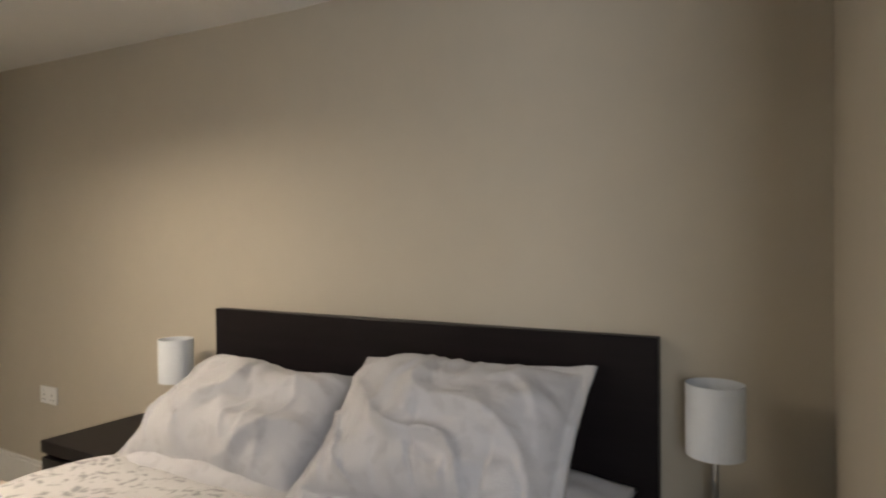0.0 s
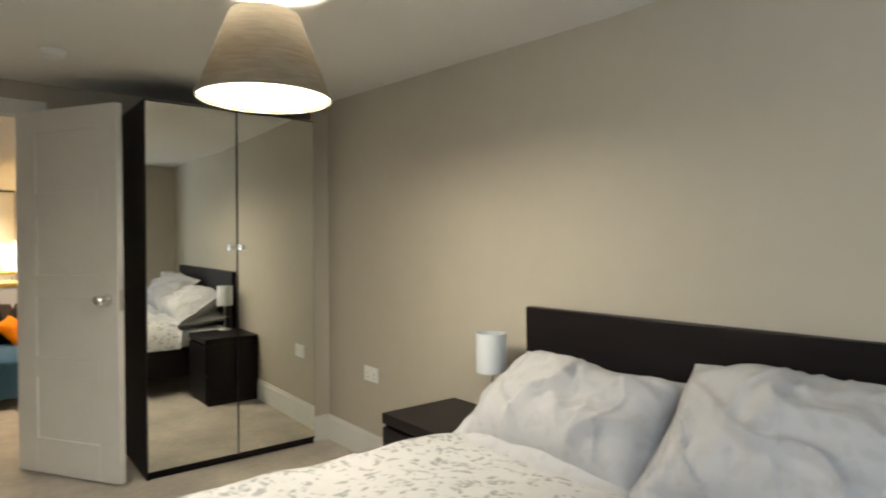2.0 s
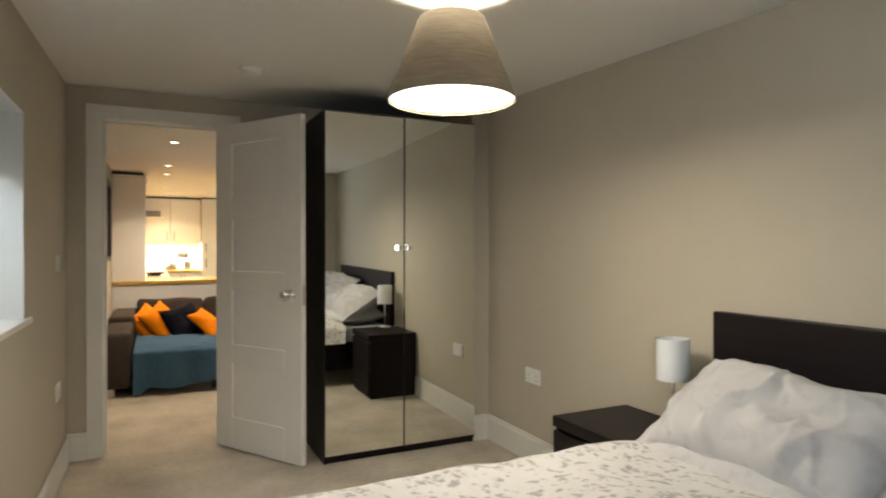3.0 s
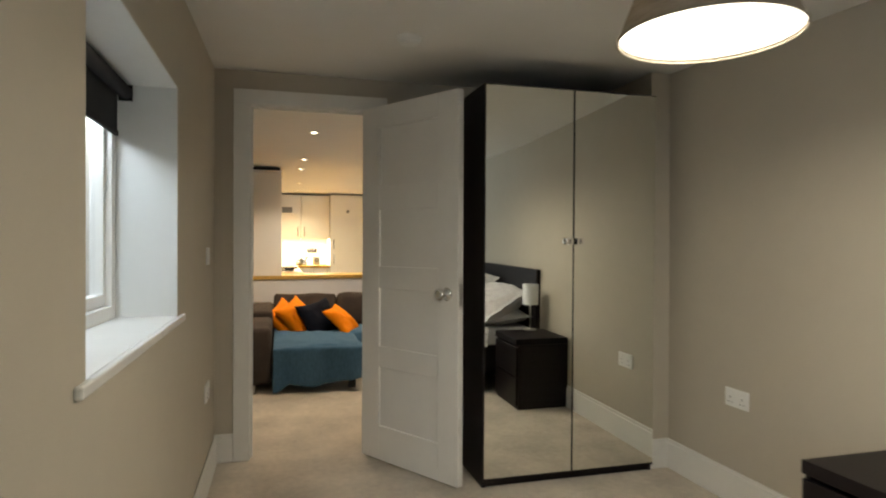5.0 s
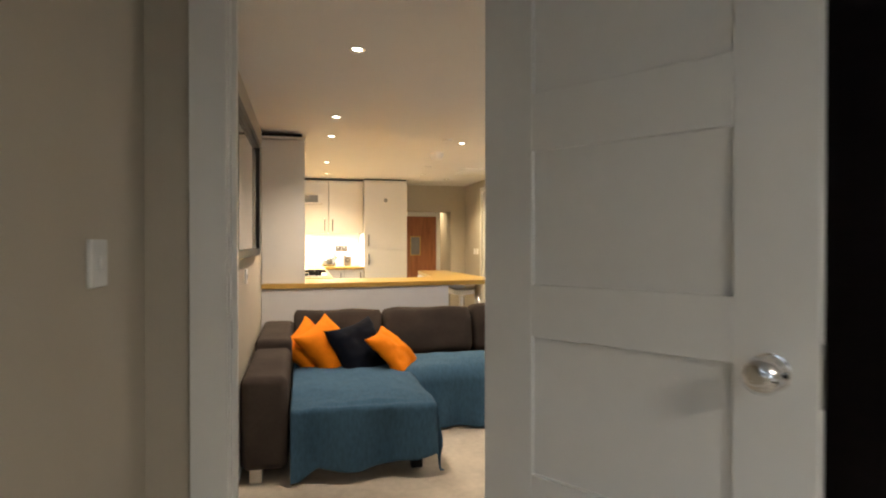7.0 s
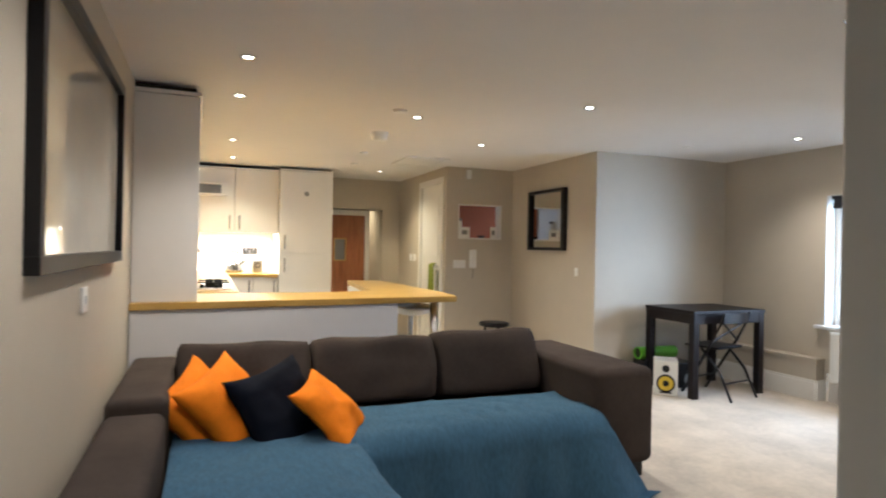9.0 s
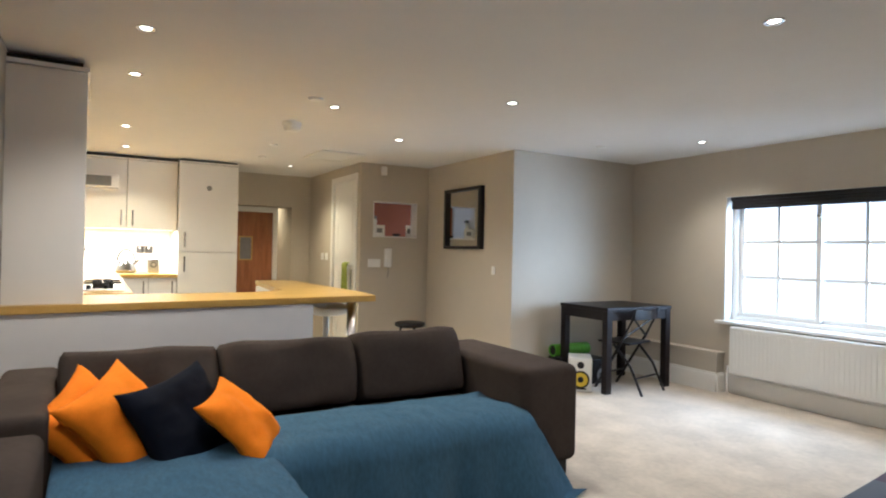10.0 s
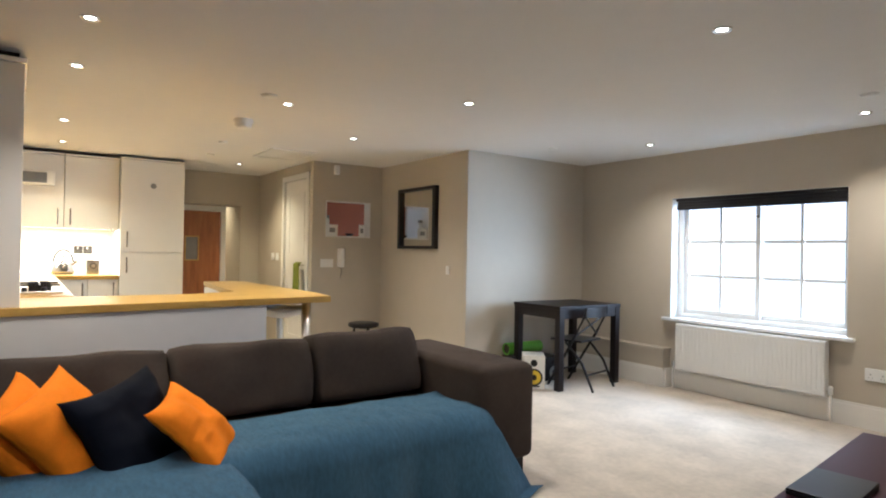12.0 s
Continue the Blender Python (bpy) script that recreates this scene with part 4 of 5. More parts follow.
plate("light_switch", "white switch beside the corridor door", -12.45, 2.37, 1.08, 0, -1, kind="switch")
plate("light_switch", "white switch beside the corridor door", -12.60, 2.37, 1.08, 0, -1, kind="switch")

# wooden lobby door
ld = tagged(new("door_3"), "red-brown wooden lobby door with a small wired glass panel", "door", kind="structure")
lx = -13.4
part("leaf", boxes([(lx - 0.04, lx, 1.17, 1.54, 0.01, 1.63), (lx - 0.04, lx, 1.68, 1.95, 0.01, 1.63), (lx - 0.04, lx, 1.54, 1.68, 0.01, 1.02), (lx - 0.04, lx, 1.54, 1.68, 1.30, 1.63)]), DOORWOOD, ld)
part("vision_panel", box(lx - 0.025, lx - 0.015, 1.54, 1.68, 1.02, 1.30), GREYP, ld, "small grey glass vision panel")
part("bead", boxes([(lx, lx + 0.006, 1.525, 1.54, 1.005, 1.315), (lx, lx + 0.006, 1.68, 1.695, 1.005, 1.315), (lx, lx + 0.006, 1.54, 1.68, 1.005, 1.02), (lx, lx + 0.006, 1.54, 1.68, 1.30, 1.315)]), OAK, ld)
part("frame", boxes([(lx - 0.06, lx + 0.02, 1.955, 2.015, 0, 1.70), (lx - 0.06, lx + 0.02, 1.15, 1.955, 1.635, 1.70)]), GLOSSW, ld)
structure("wall_lobby", box(lx - 0.05, lx - 0.03, 1.14, 2.13, 1.70, 2.1), WALL, "taupe painted lobby wall above the wooden door", "wall")

# ---- ceiling fittings ----
first = None
for i, (x, y) in enumerate(SPOTS):
    if first is None:
        first = thing("downlight", "lit recessed steel downlight in the ceiling", "downlight", "ceiling downlights", pose(x, y, LIV_TOP))
        part("bezel", turned([(0.022, -0.001), (0.040, -0.001), (0.040, -0.005), (0.034, -0.008), (0.022, -0.004), (0.022, -0.001)], 32), CHROME, first, "polished steel bezel", True)
        part("bulb", turned([(0, -0.003), (0.022, -0.003), (0.022, -0.001), (0, -0.001)], 28), GLOW, first, "glowing lamp face")
    else:
        copy_thing(first, pose(x, y, LIV_TOP))
for x, y, r in ((-10.9, 1.31, 0.042), (-9.06, 1.1, 0.05), (-9.25, 3.7, 0.045), (-6.86, 3.78, 0.05), (-11.7, 1.4, 0.042)):
    disc_fixture("sprinkler_cover", "flat round white sprinkler cover in the ceiling", "ceiling fitting", x, y, LIV_TOP, r, 0.014, PLASTIC, "sprinkler covers")
disc_fixture("smoke_detector", "round white smoke detector on the living room ceiling", "smoke detector", -9.86, 1.18, LIV_TOP, 0.07, 0.065)
hv = thing("ceiling_vent", "flat white access hatch in the ceiling", "ceiling hatch", m=pose(-11.2, 1.98, LIV_TOP))
part("frame", boxes([(-0.3, 0.3, -0.22, -0.19, -0.012, 0), (-0.3, 0.3, 0.19, 0.22, -0.012, 0), (-0.3, -0.27, -0.19, 0.19, -0.012, 0), (0.27, 0.3, -0.19, 0.19, -0.012, 0)], 0.002), PLASTIC, hv)
part("panel", box(-0.268, 0.268, -0.188, 0.188, -0.006, 0), PLASTIC, hv)

# ---- kitchen ----
BT = 0.868
BX = -8.98
bar = thing("breakfast_bar", "white breakfast bar with an L-shaped oak worktop", "breakfast bar")


def top_slab(pts, z0, z1, mat, parent, name="worktop"):
    bm = bmesh.new()
    f = bm.faces.new([bm.verts.new((x, y, z1)) for x, y in pts])
    r = bmesh.ops.extrude_face_region(bm, geom=[f])
    bmesh.ops.translate(bm, verts=[v for v in r["geom"] if isinstance(v, bmesh.types.BMVert)], vec=(0, 0, z0 - z1))
    bmesh.ops.recalc_face_normals(bm, faces=bm.faces)
    bmesh.ops.bevel(bm, geom=list(bm.edges), offset=0.004, segments=2, affect="EDGES")
    return part(name, bm, mat, parent)


top_slab([(BX + 0.10, LS + 0.002), (BX - 0.14, 1.56), (BX - 0.5, 1.60), (-11.0, 1.56), (-11.1, 1.48), (-11.1, 1.22), (BX - 0.75, 1.10), (BX - 0.62, 0.8), (BX - 0.62, LS + 0.002)], BT - 0.04, BT, OAK, bar)
top_slab([(BX + 0.085, LS + 0.004), (BX - 0.10, 1.12), (BX - 0.20, 1.12), (BX - 0.02, LS + 0.004)], 0.0, BT - 0.041, PANELW, bar, "front_panel")
part("front_panel", box(-10.9, BX - 0.75, 1.18, 1.26, 0, BT - 0.04), PANELW, bar)
part("leg", turned([(0, 0), (0.03, 0), (0.03, BT - 0.04), (0, BT - 0.04)], 24, BX - 0.22, 1.42), STEEL, bar, "round steel bar leg", True)

tall = thing("tall_cabinet", "tall white gloss end cabinet on the worktop", "cabinet")
part("body", box(-9.62, -8.985, LS + 0.002, -0.135, BT, 2.04, 0.002), CABINET, tall)
part("side_panel", box(-8.985, -8.967, LS + 0.002, -0.118, BT, 2.035, 0.002), CABINET, tall)
part("cornice", box(-9.62, -8.962, LS + 0.002, -0.11, 2.04, 2.062, 0.002), CABINET, tall)
# black strips above the cabinets and fridge paint in the gap's shade
part("gap_shade", box(-9.62, -8.99, LS + 0.002, -0.14, 2.063, 2.088), BLACK, tall, "black strip for the shade below the ceiling")

CX = -12.42
for k, (y0, y1) in enumerate(((-0.44, 0.205), (0.21, 0.685))):
    wc = thing("wall_cabinet", "white gloss wall cabinet with a steel handle", "cabinet", "wall cabinets")
    part("body", box(-13.14, CX - 0.02, y0, y1, 1.345, 2.05), CABINET, wc)
    part("door", box(CX - 0.018, CX, y0 + 0.002, y1 - 0.002, 1.335, 2.045, 0.002), CABINET, wc)
    hy = y1 - 0.05 if k == 0 else y0 + 0.05
    handle_bar(wc, CX + 0.025, hy, 1.37, 1.53)
    part("cornice", box(-13.14, CX + 0.01, y0, y1, 2.05, 2.068, 0.002), CABINET, wc)
    part("gap_shade", box(-13.14, CX - 0.02, y0, y1, 2.069, 2.094), BLACK, wc, "black strip for the shade below the ceiling")
fr = thing("fridge_housing", "tall white built-in fridge cabinet with two doors", "fridge", "")
part("body", box(-13.14, CX + 0.08, 0.69, 1.295, 0, 2.06), CABINET, fr)
part("plinth", box(CX + 0.08, CX + 0.085, 0.70, 1.285, 0, 0.1), CABINET, fr)
for a, b, h0, h1 in ((0.11, 1.105, 0.90, 1.06), (1.115, 2.05, 1.16, 1.32)):
    dr = part("door", box(CX + 0.082, CX + 0.10, 0.693, 1.292, a, b, 0.002), CABINET, fr)
    handle_bar(dr, CX + 0.125, 0.75, h0, h1)
part("badge", moved(turned([(0, 0), (0.028, 0), (0.026, 0.006), (0, 0.007)], 20), pose(CX + 0.10, 0.99, 1.80, 0, 90)), GREYP, fr, "small round grey magnet")
part("cornice", box(-13.14, CX + 0.11, 0.69, 1.295, 2.06, 2.076, 0.002), CABINET, fr)
part("gap_shade", box(-13.14, CX + 0.06, 0.70, 1.285, 2.077, 2.096), BLACK, fr, "black strip for the shade below the ceiling")
hd = thing("extractor_hood", "white built-in cooker hood box with a grey grille", "cooker hood")
part("body", box(CX + 0.001, CX + 0.11, -0.44, 0.125, 1.742, 1.872, 0.004), CABINET, hd)
part("grille", box(CX + 0.109, CX + 0.114, -0.42, 0.06, 1.758, 1.856), GREYP, hd, "dark grey vent grille")
for k in range(5):
    part("slat", box(CX + 0.113, CX + 0.119, -0.42, 0.06, 1.765 + 0.018 * k, 1.771 + 0.018 * k), GREYP, hd)

hc = tagged(link("hood_cable", tube([(CX + 0.02, -0.30 + 0.05 * math.sin(a * math.pi / 8), 1.74 - a * 0.05) for a in range(9)], 0.005), GREYP, None, True), "thin grey cable hanging below the cooker hood", "cable")

for k, (y0, y1) in enumerate(((0.145, 0.415), (0.418, 0.685))):
    b_ = thing("base_cabinet", "white gloss base cabinet with a steel handle", "cabinet", "base cabinets")
    part("body", box(-13.14, CX + 0.06, y0, y1, 0.1, 0.835), CABINET, b_)
    part("door", box(CX + 0.06, CX + 0.078, y0 + 0.002, y1 - 0.002, 0.11, 0.83, 0.002), CABINET, b_)
    part("plinth", box(CX, CX + 0.02, y0, y1, 0, 0.1), CABINET, b_)
    handle_bar(b_, CX + 0.103, y1 - 0.045, 0.64, 0.80)
for x0, x1 in ((-12.34, -11.74), (-11.735, -11.135), (-11.13, -10.53), (-10.525, -9.925), (-9.92, -9.64)):
    b_ = thing("base_cabinet", "white gloss base cabinet under the hob run", "cabinet", "base cabinets")
    part("body", box(x0, x1, LS + 0.01, 0.105, 0.1, 0.835), CABINET, b_)
    part("door", box(x0 + 0.002, x1 - 0.002, 0.105, 0.123, 0.11, 0.83, 0.002), CABINET, b_)
    part("plinth", box(x0, x1, 0.03, 0.05, 0, 0.1), CABINET, b_)
kt = thing("kitchen_worktop", "L-shaped oak kitchen worktop", "worktop")
top_slab([(-13.14, 0.69), (CX + 0.10, 0.69), (CX + 0.10, 0.145), (BX - 0.625, 0.145), (BX - 0.625, LS + 0.002), (-13.14, LS + 0.002)], 0.835, BT + 0.004, OAK, kt)
sp = structure("splashback", boxes([(-13.15, -13.138, LS + 0.002, 0.69, BT + 0.004, 1.345), (-13.13, -9.63, LS, LS + 0.01, BT + 0.004, 1.76)]), TILE, "glossy cream splashback behind the worktop", "splashback")
st = thing("strip_light", "lit strip light below the wall cabinets", "strip light")
part("housing", box(-12.62, -12.58, -0.42, 0.66, 1.342, 1.3455), STEEL, st)
part("diffuser", box(-12.62, -12.58, -0.42, 0.66, 1.338, 1.342), STRIP, st)
hob = thing("gas_hob", "steel gas hob with black cast-iron pan supports", "hob")
part("plate", box(-10.45, -9.87, -0.40, 0.10, BT + 0.004, BT + 0.014, 0.004), STEEL, hob)
for hx in (-10.31, -10.02):
    for hy in (-0.27, -0.02):
        part("burner", turned([(0, BT + 0.014), (0.045, BT + 0.014), (0.04, BT + 0.03), (0, BT + 0.032)], 20, hx, hy), BLACK, hob)
        part("pan_support", boxes([(hx - 0.11, hx + 0.11, hy - 0.004, hy + 0.004, BT + 0.04, BT + 0.052), (hx - 0.004, hx + 0.004, hy - 0.11, hy + 0.11, BT + 0.04, BT + 0.052), (hx - 0.11, hx - 0.1, hy - 0.06, hy + 0.06, BT + 0.014, BT + 0.052), (hx + 0.1, hx + 0.11, hy - 0.06, hy + 0.06, BT + 0.014, BT + 0.052)]), BLACK, hob)
for k in range(4):
    part("control_knob", turned([(0, BT + 0.014), (0.016, BT + 0.014), (0.014, BT + 0.04), (0, BT + 0.04)], 16, -9.90, -0.30 + k * 0.1), BLACK, hob)
tp = thing("kitchen_tap", "tall curved chrome kitchen tap", "tap")
part("spout", tube([(-11.2, -0.3, BT)] + [(-11.2, -0.3, BT + 0.22 + 0.01 * k) for k in range(3)] + [(-11.2, -0.3 + 0.08 * (1 - math.cos(a * math.pi / 8)), BT + 0.25 + 0.08 * math.sin(a * math.pi / 8)) for a in range(1, 9)], 0.011, 12), CHROME, tp, smooth=True)
part("lever", tube([(-11.2, -0.3, BT + 0.08), (-11.14, -0.3, BT + 0.12)], 0.006), CHROME, tp)
ke = thing("kettle", "steel pyramid kettle with a black looped handle", "kettle", m=pose(-12.62, 0.22, BT + 0.004))
part("body", turned([(0, 0.015), (0.10, 0.015), (0.103, 0.03), (0.085, 0.09), (0.05, 0.15), (0.03, 0.165), (0, 0.17)], 28), DARKSTEEL, ke, smooth=True)
part("base", turned([(0, 0), (0.09, 0), (0.09, 0.015), (0, 0.015)], 28), BLACK, ke)
part("handle", tube([(0, 0.085 * math.cos(a * math.pi / 10), 0.12 + 0.13 * math.sin(a * math.pi / 10)) for a in range(0, 11)], 0.008), BLACK, ke, smooth=True)
part("spout", tube([(0, 0.07, 0.09), (0, 0.12, 0.14)], 0.014), DARKSTEEL, ke)
part("lid_knob", turned([(0, 0.17), (0.012, 0.17), (0.012, 0.185), (0, 0.19)], 14), BLACK, ke)
to = thing("coffee_canister", "grey patterned storage canister on the worktop", "canister", m=pose(-12.62, 0.48, BT + 0.004))
part("body", box(-0.05, 0.05, -0.06, 0.06, 0, 0.16, 0.01, 3), STEEL, to)
part("lid", box(-0.045, 0.045, -0.055, 0.055, 0.16, 0.18, 0.006), GREYP, to)
part("motif", moved(turned([(0.018, 0), (0.034, 0), (0.034, 0.003), (0.018, 0.003), (0.018, 0)], 20), pose(0.05, 0, 0.09, 0, 90)), GREYP, to)
for y_ in (0.33, 0.42):
    plate("wall_socket", "grey metal socket on the splashback", -13.138, y_ + 0.05, 1.12, 1, 0, face=DARKSTEEL)

# bar stool and low stool
bs = thing("bar_stool", "white moulded bar stool on a chrome column", "bar stool", m=pose(-9.42, 1.32, 0, 0, 0, 60))


def shell(u, v):
    a, r = 2 * math.pi * u, v
    x, y = 0.20 * r * math.cos(a), 0.18 * r * math.sin(a)
    z = 0.722 + 0.06 * r ** 3 + 0.075 * max(0.0, -math.cos(a)) * r ** 3
    return (x, y, z)


so = part("seat", sheet(36, 10, shell), PLASTIC, bs, "white moulded plastic bucket seat", True)
md = so.modifiers.new("thick", "SOLIDIFY")
md.thickness = 0.012
part("column", turned([(0, 0.02), (0.028, 0.02), (0.028, 0.4), (0.02, 0.4), (0.02, 0.706), (0.06, 0.712), (0, 0.717)], 20), PLASTIC, bs, smooth=False)
part("base", turned([(0, 0), (0.2, 0), (0.2, 0.006), (0.04, 0.03), (0, 0.03)], 36), CHROME, bs, smooth=True)
part("foot_ring", tube([(0.02 + 0.13 * math.cos(a * math.pi / 10), 0.13 * math.sin(a * math.pi / 10), 0.3) for a in range(-10, 11)], 0.009), CHROME, bs, smooth=True)
ls = thing("low_stool", "round dark low stool beside the wall", "stool", m=pose(-11.0, 2.78, 0))
part("seat", turned([(0, 0.39), (0.14, 0.385), (0.16, 0.40), (0.155, 0.425), (0.13, 0.432), (0, 0.43)], 32), BLACK, ls, smooth=True)
for k in range(3):
    a = k * 2.094
    part("leg", tube([(0.09 * math.cos(a), 0.09 * math.sin(a), 0.39), (0.15 * math.cos(a), 0.15 * math.sin(a), 0.0)], 0.012), BLACK, ls)

# ---- sofa ----
sf = thing("corner_sofa", "brown-grey fabric corner sofa with a long chaise", "sofa")
SX, SB, SY0, SY1 = -7.75, -8.87, -0.44, 2.17
AY = 1.80
ST = 0.355
part("seat_base", box(SB + 0.1, SX, 0.5, AY, 0.10, 0.22, 0.02, 3), SOFA, sf, smooth=False)
part("chaise_base", box(SB + 0.1, -7.0, -0.20, 0.52, 0.10, 0.22, 0.02, 3), SOFA, sf)
part("seat_cushion", box(SB + 0.25, SX + 0.02, 0.52, 1.16, 0.22, ST, 0.045, 5), SOFA, sf, smooth=True)
part("seat_cushion", box(SB + 0.25, SX + 0.02, 1.16, AY, 0.22, ST, 0.045, 5), SOFA, sf, smooth=True)
part("chaise_cushion", box(SB + 0.25, -6.98, -0.20, 0.52, 0.22, ST, 0.045, 5), SOFA, sf, smooth=True)
part("back_frame", box(SB, SB + 0.16, SY0, SY1 - 0.02, 0.10, 0.56, 0.03, 4), SOFA, sf, smooth=True)
part("arm", box(SB + 0.02, SX - 0.06, AY, SY1, 0.08, 0.59, 0.05, 5), SOFA, sf, smooth=True)
part("arm", box(-7.86, -6.98, SY0 + 0.01, -0.205, 0.07, 0.535, 0.04, 5), SOFA, sf, smooth=True)
part("arm_back", box(SB + 0.02, -7.86, SY0 + 0.01, -0.20, 0.07, 0.585, 0.04, 5), SOFA, sf, smooth=True)


def back_cushion(w, h, t, seed):
    """A boxy back cushion: a rounded block that sags and dents slightly."""
    bm = box(-w / 2, w / 2, -t / 2, t / 2, 0, h)
    bmesh.ops.subdivide_edges(bm, edges=list(bm.edges), cuts=11, use_grid_fill=True)
    for v in bm.verts:
        x, y, z = v.co
        a, c, d = abs(2 * x / w), abs(2 * y / t), abs(2 * z / h - 1)
        k = (a ** 7 + c ** 3.2 + d ** 7) ** (1 / 7)
        q = max(a, c, d)
        f = 1 if k == 0 else min(1.0, q / k * 1.02)
        v.co = (x * (0.3 + 0.7 * f), y * f * (1 - 0.25 * max(0, 2 * z / h - 1)), h / 2 + (z - h / 2) * (0.2 + 0.8 * f) - 0.012 * (1 - a * a) * (z / h))
        v.co.y += 0.02 * noise.noise(Vector((x * 4, z * 5, seed))) + 0.006 * noise.noise(Vector((x * 13, z * 13, seed)))
        v.co.z += 0.012 * noise.noise(Vector((x * 5, seed, y * 5)))
    bmesh.ops.recalc_face_normals(bm, faces=bm.faces)
    return bm


for k, (y0, y1, h) in enumerate(((-0.20, 0.455, 0.36), (0.46, 1.145, 0.365), (1.15, AY - 0.005, 0.385))):
    part("back_cushion", moved(back_cushion(y1 - y0, h, 0.30, 3 * k + 1), Matrix.Translation((-8.46, (y0 + y1) / 2, ST - 0.01)) @ pose(0, 0, 0, 0, -14, 0) @ pose(0, 0, 0, 0, 0, 90)), SOFA, sf, smooth=True)
for x, y in ((-7.05, -0.36), (-7.08, 0.46), (SX - 0.08, 1.7), (SX - 0.14, 2.1), (SB + 0.1, -0.36), (SB + 0.1, 2.1)):
    part("foot", box(x - 0.03, x + 0.03, y - 0.03, y + 0.03, 0.0, 0.105, 0.004), STEEL if y < 0 and x > -7.5 else BLACK, sf)
TT = ST + 0.016


def throw_chaise(u, v):
    """Over the chaise: u runs from back to front and down, v across and down at the open side."""
    s = -8.30 + u * (1.62 + 0.04 * math.sin(v * 5) + 0.10 * max(0.0, 1 - v / 0.14))
    w = -0.19 + v * 0.93
    z, x, y = TT, s, w
    if s > -6.955:
        d = s + 6.955
        x, z = -6.955 + 0.015 + 0.025 * math.sin(w * 17) * min(1, d * 5) + 0.05 * d, TT - d
    if w > 0.535 and x > -7.70:
        d = w - 0.535
        y = 0.535 + 0.012 + 0.15 * d + 0.02 * math.sin(s * 14) * min(1, d * 5)
        z -= d * 1.05
    elif w > 0.535:
        z = TT - min(0.03, (w - 0.535) * 0.6)
    z += 0.016 * noise.noise(Vector((x * 4, y * 4, 1))) + 0.007 * noise.noise(Vector((x * 11, y * 11, 2)))
    z += 0.022 * math.exp(-((w - 0.2) / 0.22) ** 2) if s < -7.0 else 0
    return (x, y, max(z, 0.02))


def throw_seat(u, v):
    """Over the long seat: u runs from back to front and down, v along the seat."""
    yy = 0.50 + v * 1.30
    ln = 0.90 + 0.04 * v + 0.03 * math.sin(v * 9)
    s = u * ln
    top = 0.525
    edge = -7.70
    back = edge - top
    rad = 0.10
    fold = 0.030 * math.sin(yy * 12 + 1) + 0.018 * math.sin(yy * 27) + 0.03 * noise.noise(Vector((yy * 5, 7, 0)))
    if s < top - rad:
        x, z = back + s, TT + 0.012
    elif s < top + rad * 0.57:
        a = (s - top + rad) / rad
        x, z = edge - rad + (rad + 0.012) * math.sin(a) + 0.25 * fold * max(0.0, a - 0.6), TT + 0.012 - rad * (1 - math.cos(a))
    else:
        d = s - top - rad * 0.57
        x = edge + 0.012 + 0.12 * d + fold * (0.25 + min(1.0, d * 4))
        z = TT + 0.012 - rad - d
    if s > top:
        e = max(0.0, (v - 0.82) / 0.18) * (s - top) / 0.3
        yy += 0.17 * e
        x += 0.05 * e
    z += 0.030 * math.sin(math.pi * min(1.0, s / top)) * math.sin(math.pi * min(1.0, v * 1.02)) ** 0.5 if s < top else 0
    z += 0.014 * noise.noise(Vector((x * 4, yy * 4, 1))) + 0.006 * noise.noise(Vector((x * 12, yy * 12, 2)))
    return (x, yy, max(z, 0.015))


for fn, lab in ((throw_chaise, "teal blue woven throw draped over the chaise"), (throw_seat, "teal blue woven throw draped over the seat")):
    t = tagged(link("throw_blanket", sheet(90, 90, fn), THROW, None, True), lab, "throw", "sofa throws")
    md = t.modifiers.new("thick", "SOLIDIFY")
    md.thickness = 0.006

for i, (px, py, pz, s, t, tilt, yaw, roll, mat, lab) in enumerate((
        (-8.11, -0.07, 0.455, 0.41, 0.15, -34, 138, -26, ORANGE, "bright orange square cushion leaning on the sofa arm"),
        (-8.05, 0.04, 0.485, 0.41, 0.15, -34, 136, -20, ORANGE, "bright orange square cushion leaning on another cushion"),
        (-7.99, 0.245, 0.475, 0.415, 0.16, -30, 124, -10, NAVY, "black-navy square cushion between orange ones"),
        (-7.92, 0.455, 0.465, 0.375, 0.10, -46, 151, -8, ORANGE, "bright orange square cushion leaning on a dark one"))):
    ob = tagged(link("cushion", pad(s, s, t, 21 + i, 0.013, 0.0, 0.13, 48), mat, None, True), lab, "cushion", "sofa cushions")
    ob.matrix_world = pose(px, py, pz, 0, 0, yaw) @ pose(0, 0, 0, tilt, 0, 0) @ pose(0, 0, 0, 0, roll, 0)

# ---- desk corner ----
tb = thing("desk_table", "small black-brown square-legged table in the corner", "table")
tx0, tx1, ty0, ty1, tz = -9.66, -9.07, 3.64, 4.43, 0.725
part("tabletop", box(tx0, tx1, ty0, ty1, tz - 0.03, tz, 0.003), DARKWOOD, tb)
part("apron", boxes([(tx0 + 0.06, tx1 - 0.06, ty0 + 0.01, ty0 + 0.03, tz - 0.11, tz - 0.03), (tx0 + 0.06, tx1 - 0.06, ty1 - 0.03, ty1 - 0.01, tz - 0.11, tz - 0.03), (tx0 + 0.01, tx0 + 0.03, ty0 + 0.06, ty1 - 0.06, tz - 0.11, tz - 0.03), (tx1 - 0.03, tx1 - 0.01, ty0 + 0.06, ty1 - 0.06, tz - 0.11, tz - 0.03)]), DARKWOOD, tb)
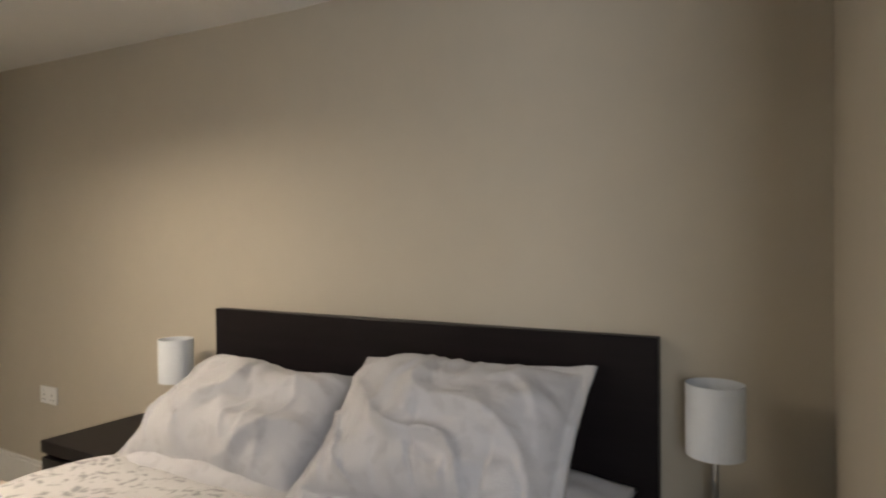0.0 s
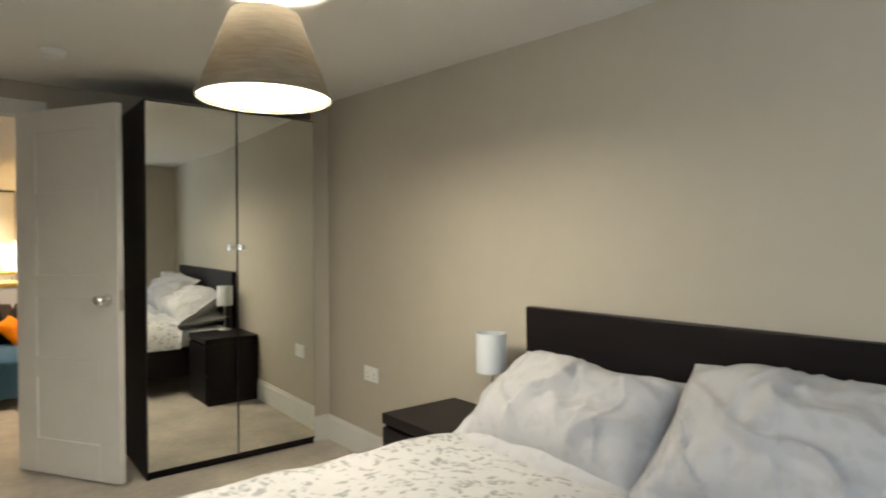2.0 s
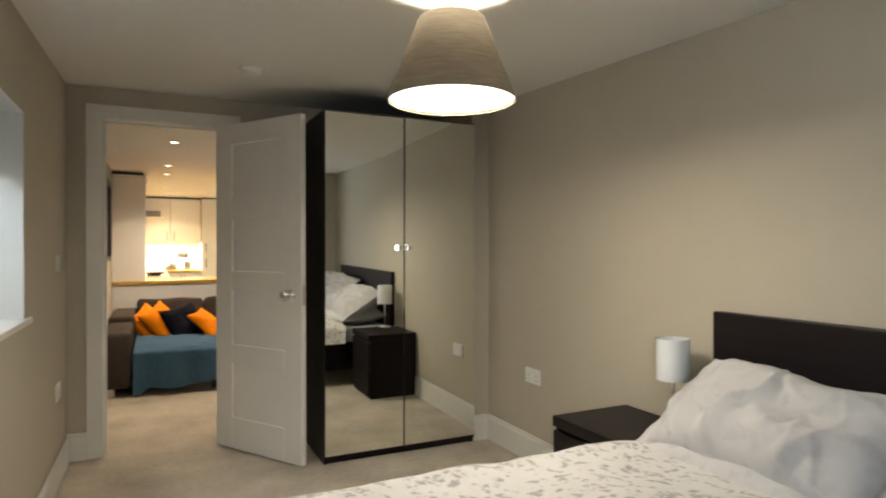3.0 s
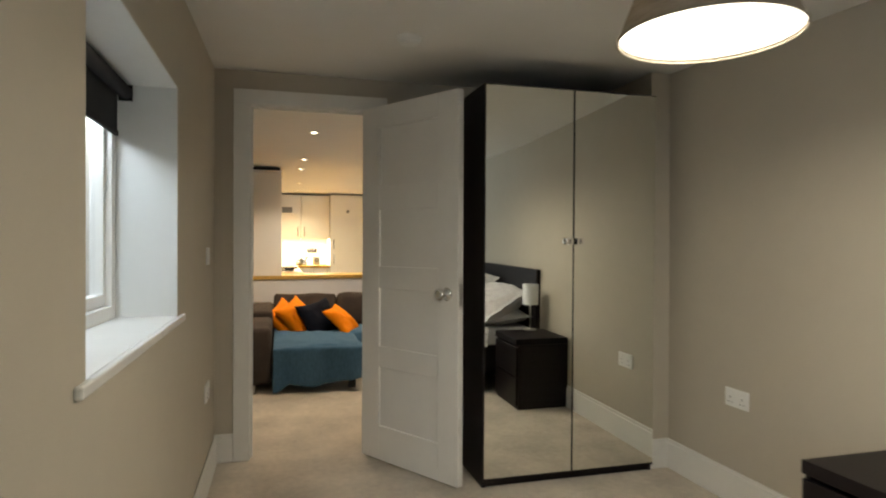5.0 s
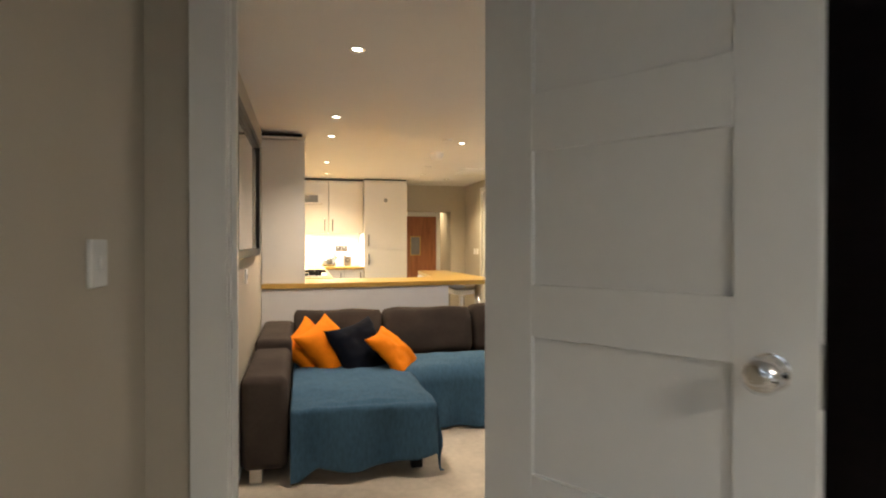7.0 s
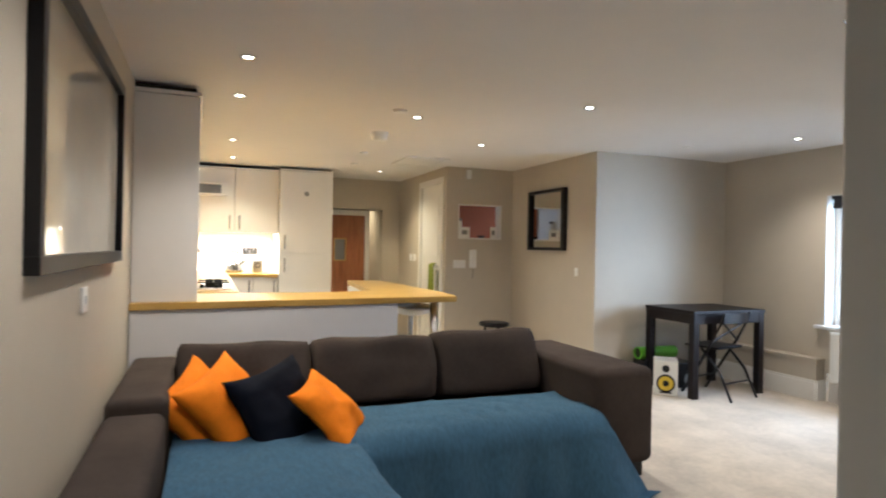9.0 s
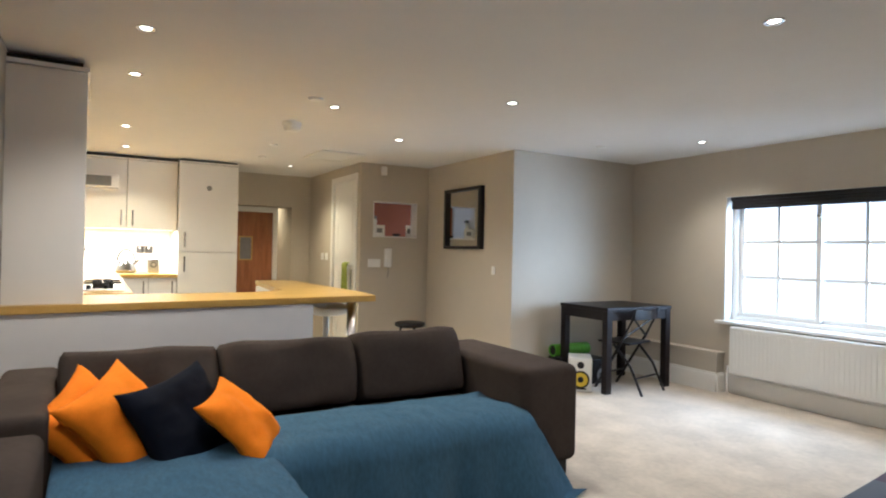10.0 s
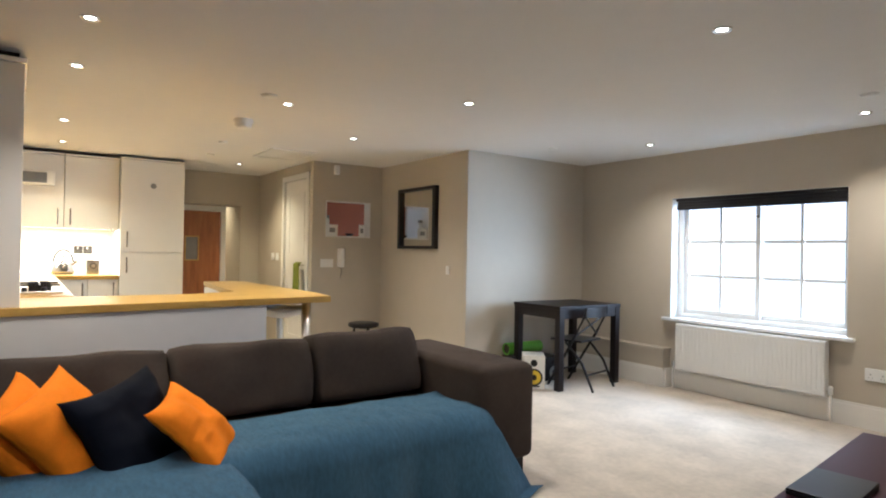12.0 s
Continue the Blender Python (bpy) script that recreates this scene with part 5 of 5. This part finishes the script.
for x in (tx0 + 0.005, tx1 - 0.065):
    for y in (ty0 + 0.005, ty1 - 0.065):
        part("leg", box(x, x + 0.06, y, y + 0.06, 0, tz - 0.03, 0.003), DARKWOOD, tb)

ch = thing("folding_chair", "black wooden folding chair tucked under the table", "chair", m=pose(-9.12, 4.02, 0, 0, 0, 12) @ Matrix.Scale(0.92, 4))
part("seat", box(-0.28, 0.06, -0.19, 0.19, 0.44, 0.46, 0.008, 3), BLACK, ch)
part("backrest", moved(sheet(16, 4, lambda u, v: (0.115 + 0.035 * (1 - (2 * u - 1) ** 2), -0.19 + 0.38 * u, 0.68 + 0.09 * v)), Matrix()), BLACK, ch).modifiers.new("thick", "SOLIDIFY").thickness = 0.014
for y in (-0.2, 0.2):
    part("back_leg", tube([(-0.30, y * 0.92, 0.0), (-0.12, y * 0.92, 0.30), (0.0, y, 0.5), (0.10, y, 0.70), (0.125, y, 0.775)], 0.013), BLACK, ch, smooth=True)
    part("front_leg", tube([(0.20, y, 0.0), (0.08, y, 0.25), (-0.10, y, 0.44)], 0.013), BLACK, ch, smooth=True)
part("cross_bar", tube([(0.0, -0.2, 0.5), (0.10, 0.2, 0.70)], 0.010), BLACK, ch)
part("cross_bar", tube([(0.0, 0.2, 0.5), (0.10, -0.2, 0.70)], 0.010), BLACK, ch)
part("stretcher", tube([(0.13, -0.2, 0.15), (0.13, 0.2, 0.15)], 0.009), BLACK, ch)
part("stretcher", tube([(-0.21, -0.19, 0.15), (-0.21, 0.19, 0.15)], 0.009), BLACK, ch)


def monitor_speaker(name, label, m, w, h, d, body, cone):
    t = thing(name, label, "speaker", m=m)
    part("cabinet", box(-w / 2, w / 2, 0, d, 0, h, 0.008, 3), body, t)
    part("woofer", moved(turned([(0, 0.004), (0.03, 0.010), (0.055, 0.002), (0.062, 0.008), (0.066, 0.0)], 28), pose(0, 0, h * 0.36, 90)), cone, t, "yellow woofer cone", True)
    part("woofer_ring", moved(turned([(0.06, 0), (0.075, 0), (0.075, 0.008), (0.06, 0.009), (0.06, 0)], 28), pose(0, 0, h * 0.36, 90)), BLACK, t)
    part("dust_cap", moved(turned([(0.026, 0.006), (0.024, 0.016), (0, 0.022)], 20), pose(0, 0, h * 0.36, 90)), BLACK, t, smooth=True)
    part("tweeter", moved(turned([(0, 0.012), (0.012, 0.010), (0.02, 0.003), (0.03, 0.0)], 20), pose(0, 0, h * 0.78, 90)), BLACK, t, smooth=True)
    part("port", box(-0.05, 0.05, -0.003, 0.0, h * 0.07, h * 0.07 + 0.012), BLACK, t)


monitor_speaker("studio_speaker", "white studio speaker with a yellow cone on the carpet", pose(-9.26, 3.53, 0, 0, 0, 50), 0.19, 0.29, 0.24, PLASTIC, YELLOW)
monitor_speaker("studio_speaker", "black speaker cabinet on the floor under the table", pose(-9.44, 3.95, 0, 0, 0, 90), 0.20, 0.22, 0.22, BLACK, GREYP)
gt = thing("green_tube", "green plastic tube speaker lying under the table", "speaker", m=pose(-9.71, 3.60, 0.225))
part("tube", moved(turned([(0.045, 0), (0.055, 0), (0.055, 0.42), (0.045, 0.42), (0.045, 0)], 28), pose(0, 0, 0.055, -90)), GREENP, gt, smooth=False)
# black disc stands for the shade inside the tube's open end
part("mouth_shade", moved(turned([(0, 0.01), (0.045, 0.01), (0.045, 0.02), (0, 0.02)], 28), pose(0, 0, 0.055, -90)), BLACK, gt, "black disc for the shaded inside of the tube")
cb_ = thing("storage_crate", "low dark crate under the green tube", "crate", m=pose(-9.70, 3.8, 0))
part("body", box(-0.08, 0.08, -0.19, 0.22, 0, 0.222, 0.004), BLACK, cb_)

# low bench with a closed laptop
bn = thing("low_bench", "dark plum gloss low bench on the carpet", "bench", m=pose(-6.36, 1.74, 0, 0, 0, 8))
part("top", box(0, 0.68, 0, 1.07, 0.41, 0.45, 0.004), PURPLE, bn)
for x in (0.03, 0.60):
    for y in (0.03, 0.99):
        part("leg", box(x, x + 0.05, y, y + 0.05, 0, 0.41, 0.003), PURPLE, bn)
part("shelf", box(0.035, 0.645, 0.035, 1.035, 0.14, 0.165), PURPLE, bn)
lp = thing("laptop", "closed black laptop lying on the bench", "laptop", m=pose(-6.285, 1.975, 0.45, 0, 0, 7))
part("base", box(-0.09, 0.09, -0.14, 0.14, 0, 0.012, 0.004), BLACK, lp)
part("lid", box(-0.09, 0.09, -0.14, 0.14, 0.013, 0.02, 0.003), BLACK, lp)

# ---- brick wall outside the bedroom window ----
bw = tagged(new("wall_outside"), "weathered red-brown brick wall outside the window", "brick wall", kind="structure")
BY = -1.55
part("mortar_bed", box(-8.2, -2.2, BY - 0.22, BY - 0.006, -0.2, 3.0), MORTAR, bw)
structure("wall_outside_end", box(-8.3, -8.2, BY, S - 0.3, -0.2, 2.4), MORTAR, "rendered end wall of the narrow light well", "wall")
bmm = box(-0.1075, 0.1075, -0.05, 0.004, -0.0325, 0.0325, 0.004, 1)
bme = bpy.data.meshes.new("brick")
bmm.to_mesh(bme)
bmm.free()
bme.materials.append(BRICK)
nd = BRICK.node_tree
oi, hs = nd.nodes.new("ShaderNodeObjectInfo"), nd.nodes.new("ShaderNodeHueSaturation")
mr = nd.nodes.new("ShaderNodeMapRange")
mr.inputs[3].default_value, mr.inputs[4].default_value = 0.55, 1.35
pb = nd.nodes["Principled BSDF"]
old = pb.inputs["Base Color"].links[0].from_socket
nd.links.new(oi.outputs["Random"], mr.inputs[0])
nd.links.new(mr.outputs[0], hs.inputs["Value"])
nd.links.new(old, hs.inputs["Color"])
nd.links.new(hs.outputs[0], pb.inputs["Base Color"])
for r in range(19):
    for k in range(15):
        o = new("brick", bme)
        o.parent = bw
        o.location = (-7.4 + k * 0.225 + (0.1125 if r % 2 else 0), BY + random.uniform(-0.004, 0.004), 0.72 + r * 0.075)
        o.rotation_euler = (0, radians(random.uniform(-0.4, 0.4)), radians(random.uniform(-0.5, 0.5)))
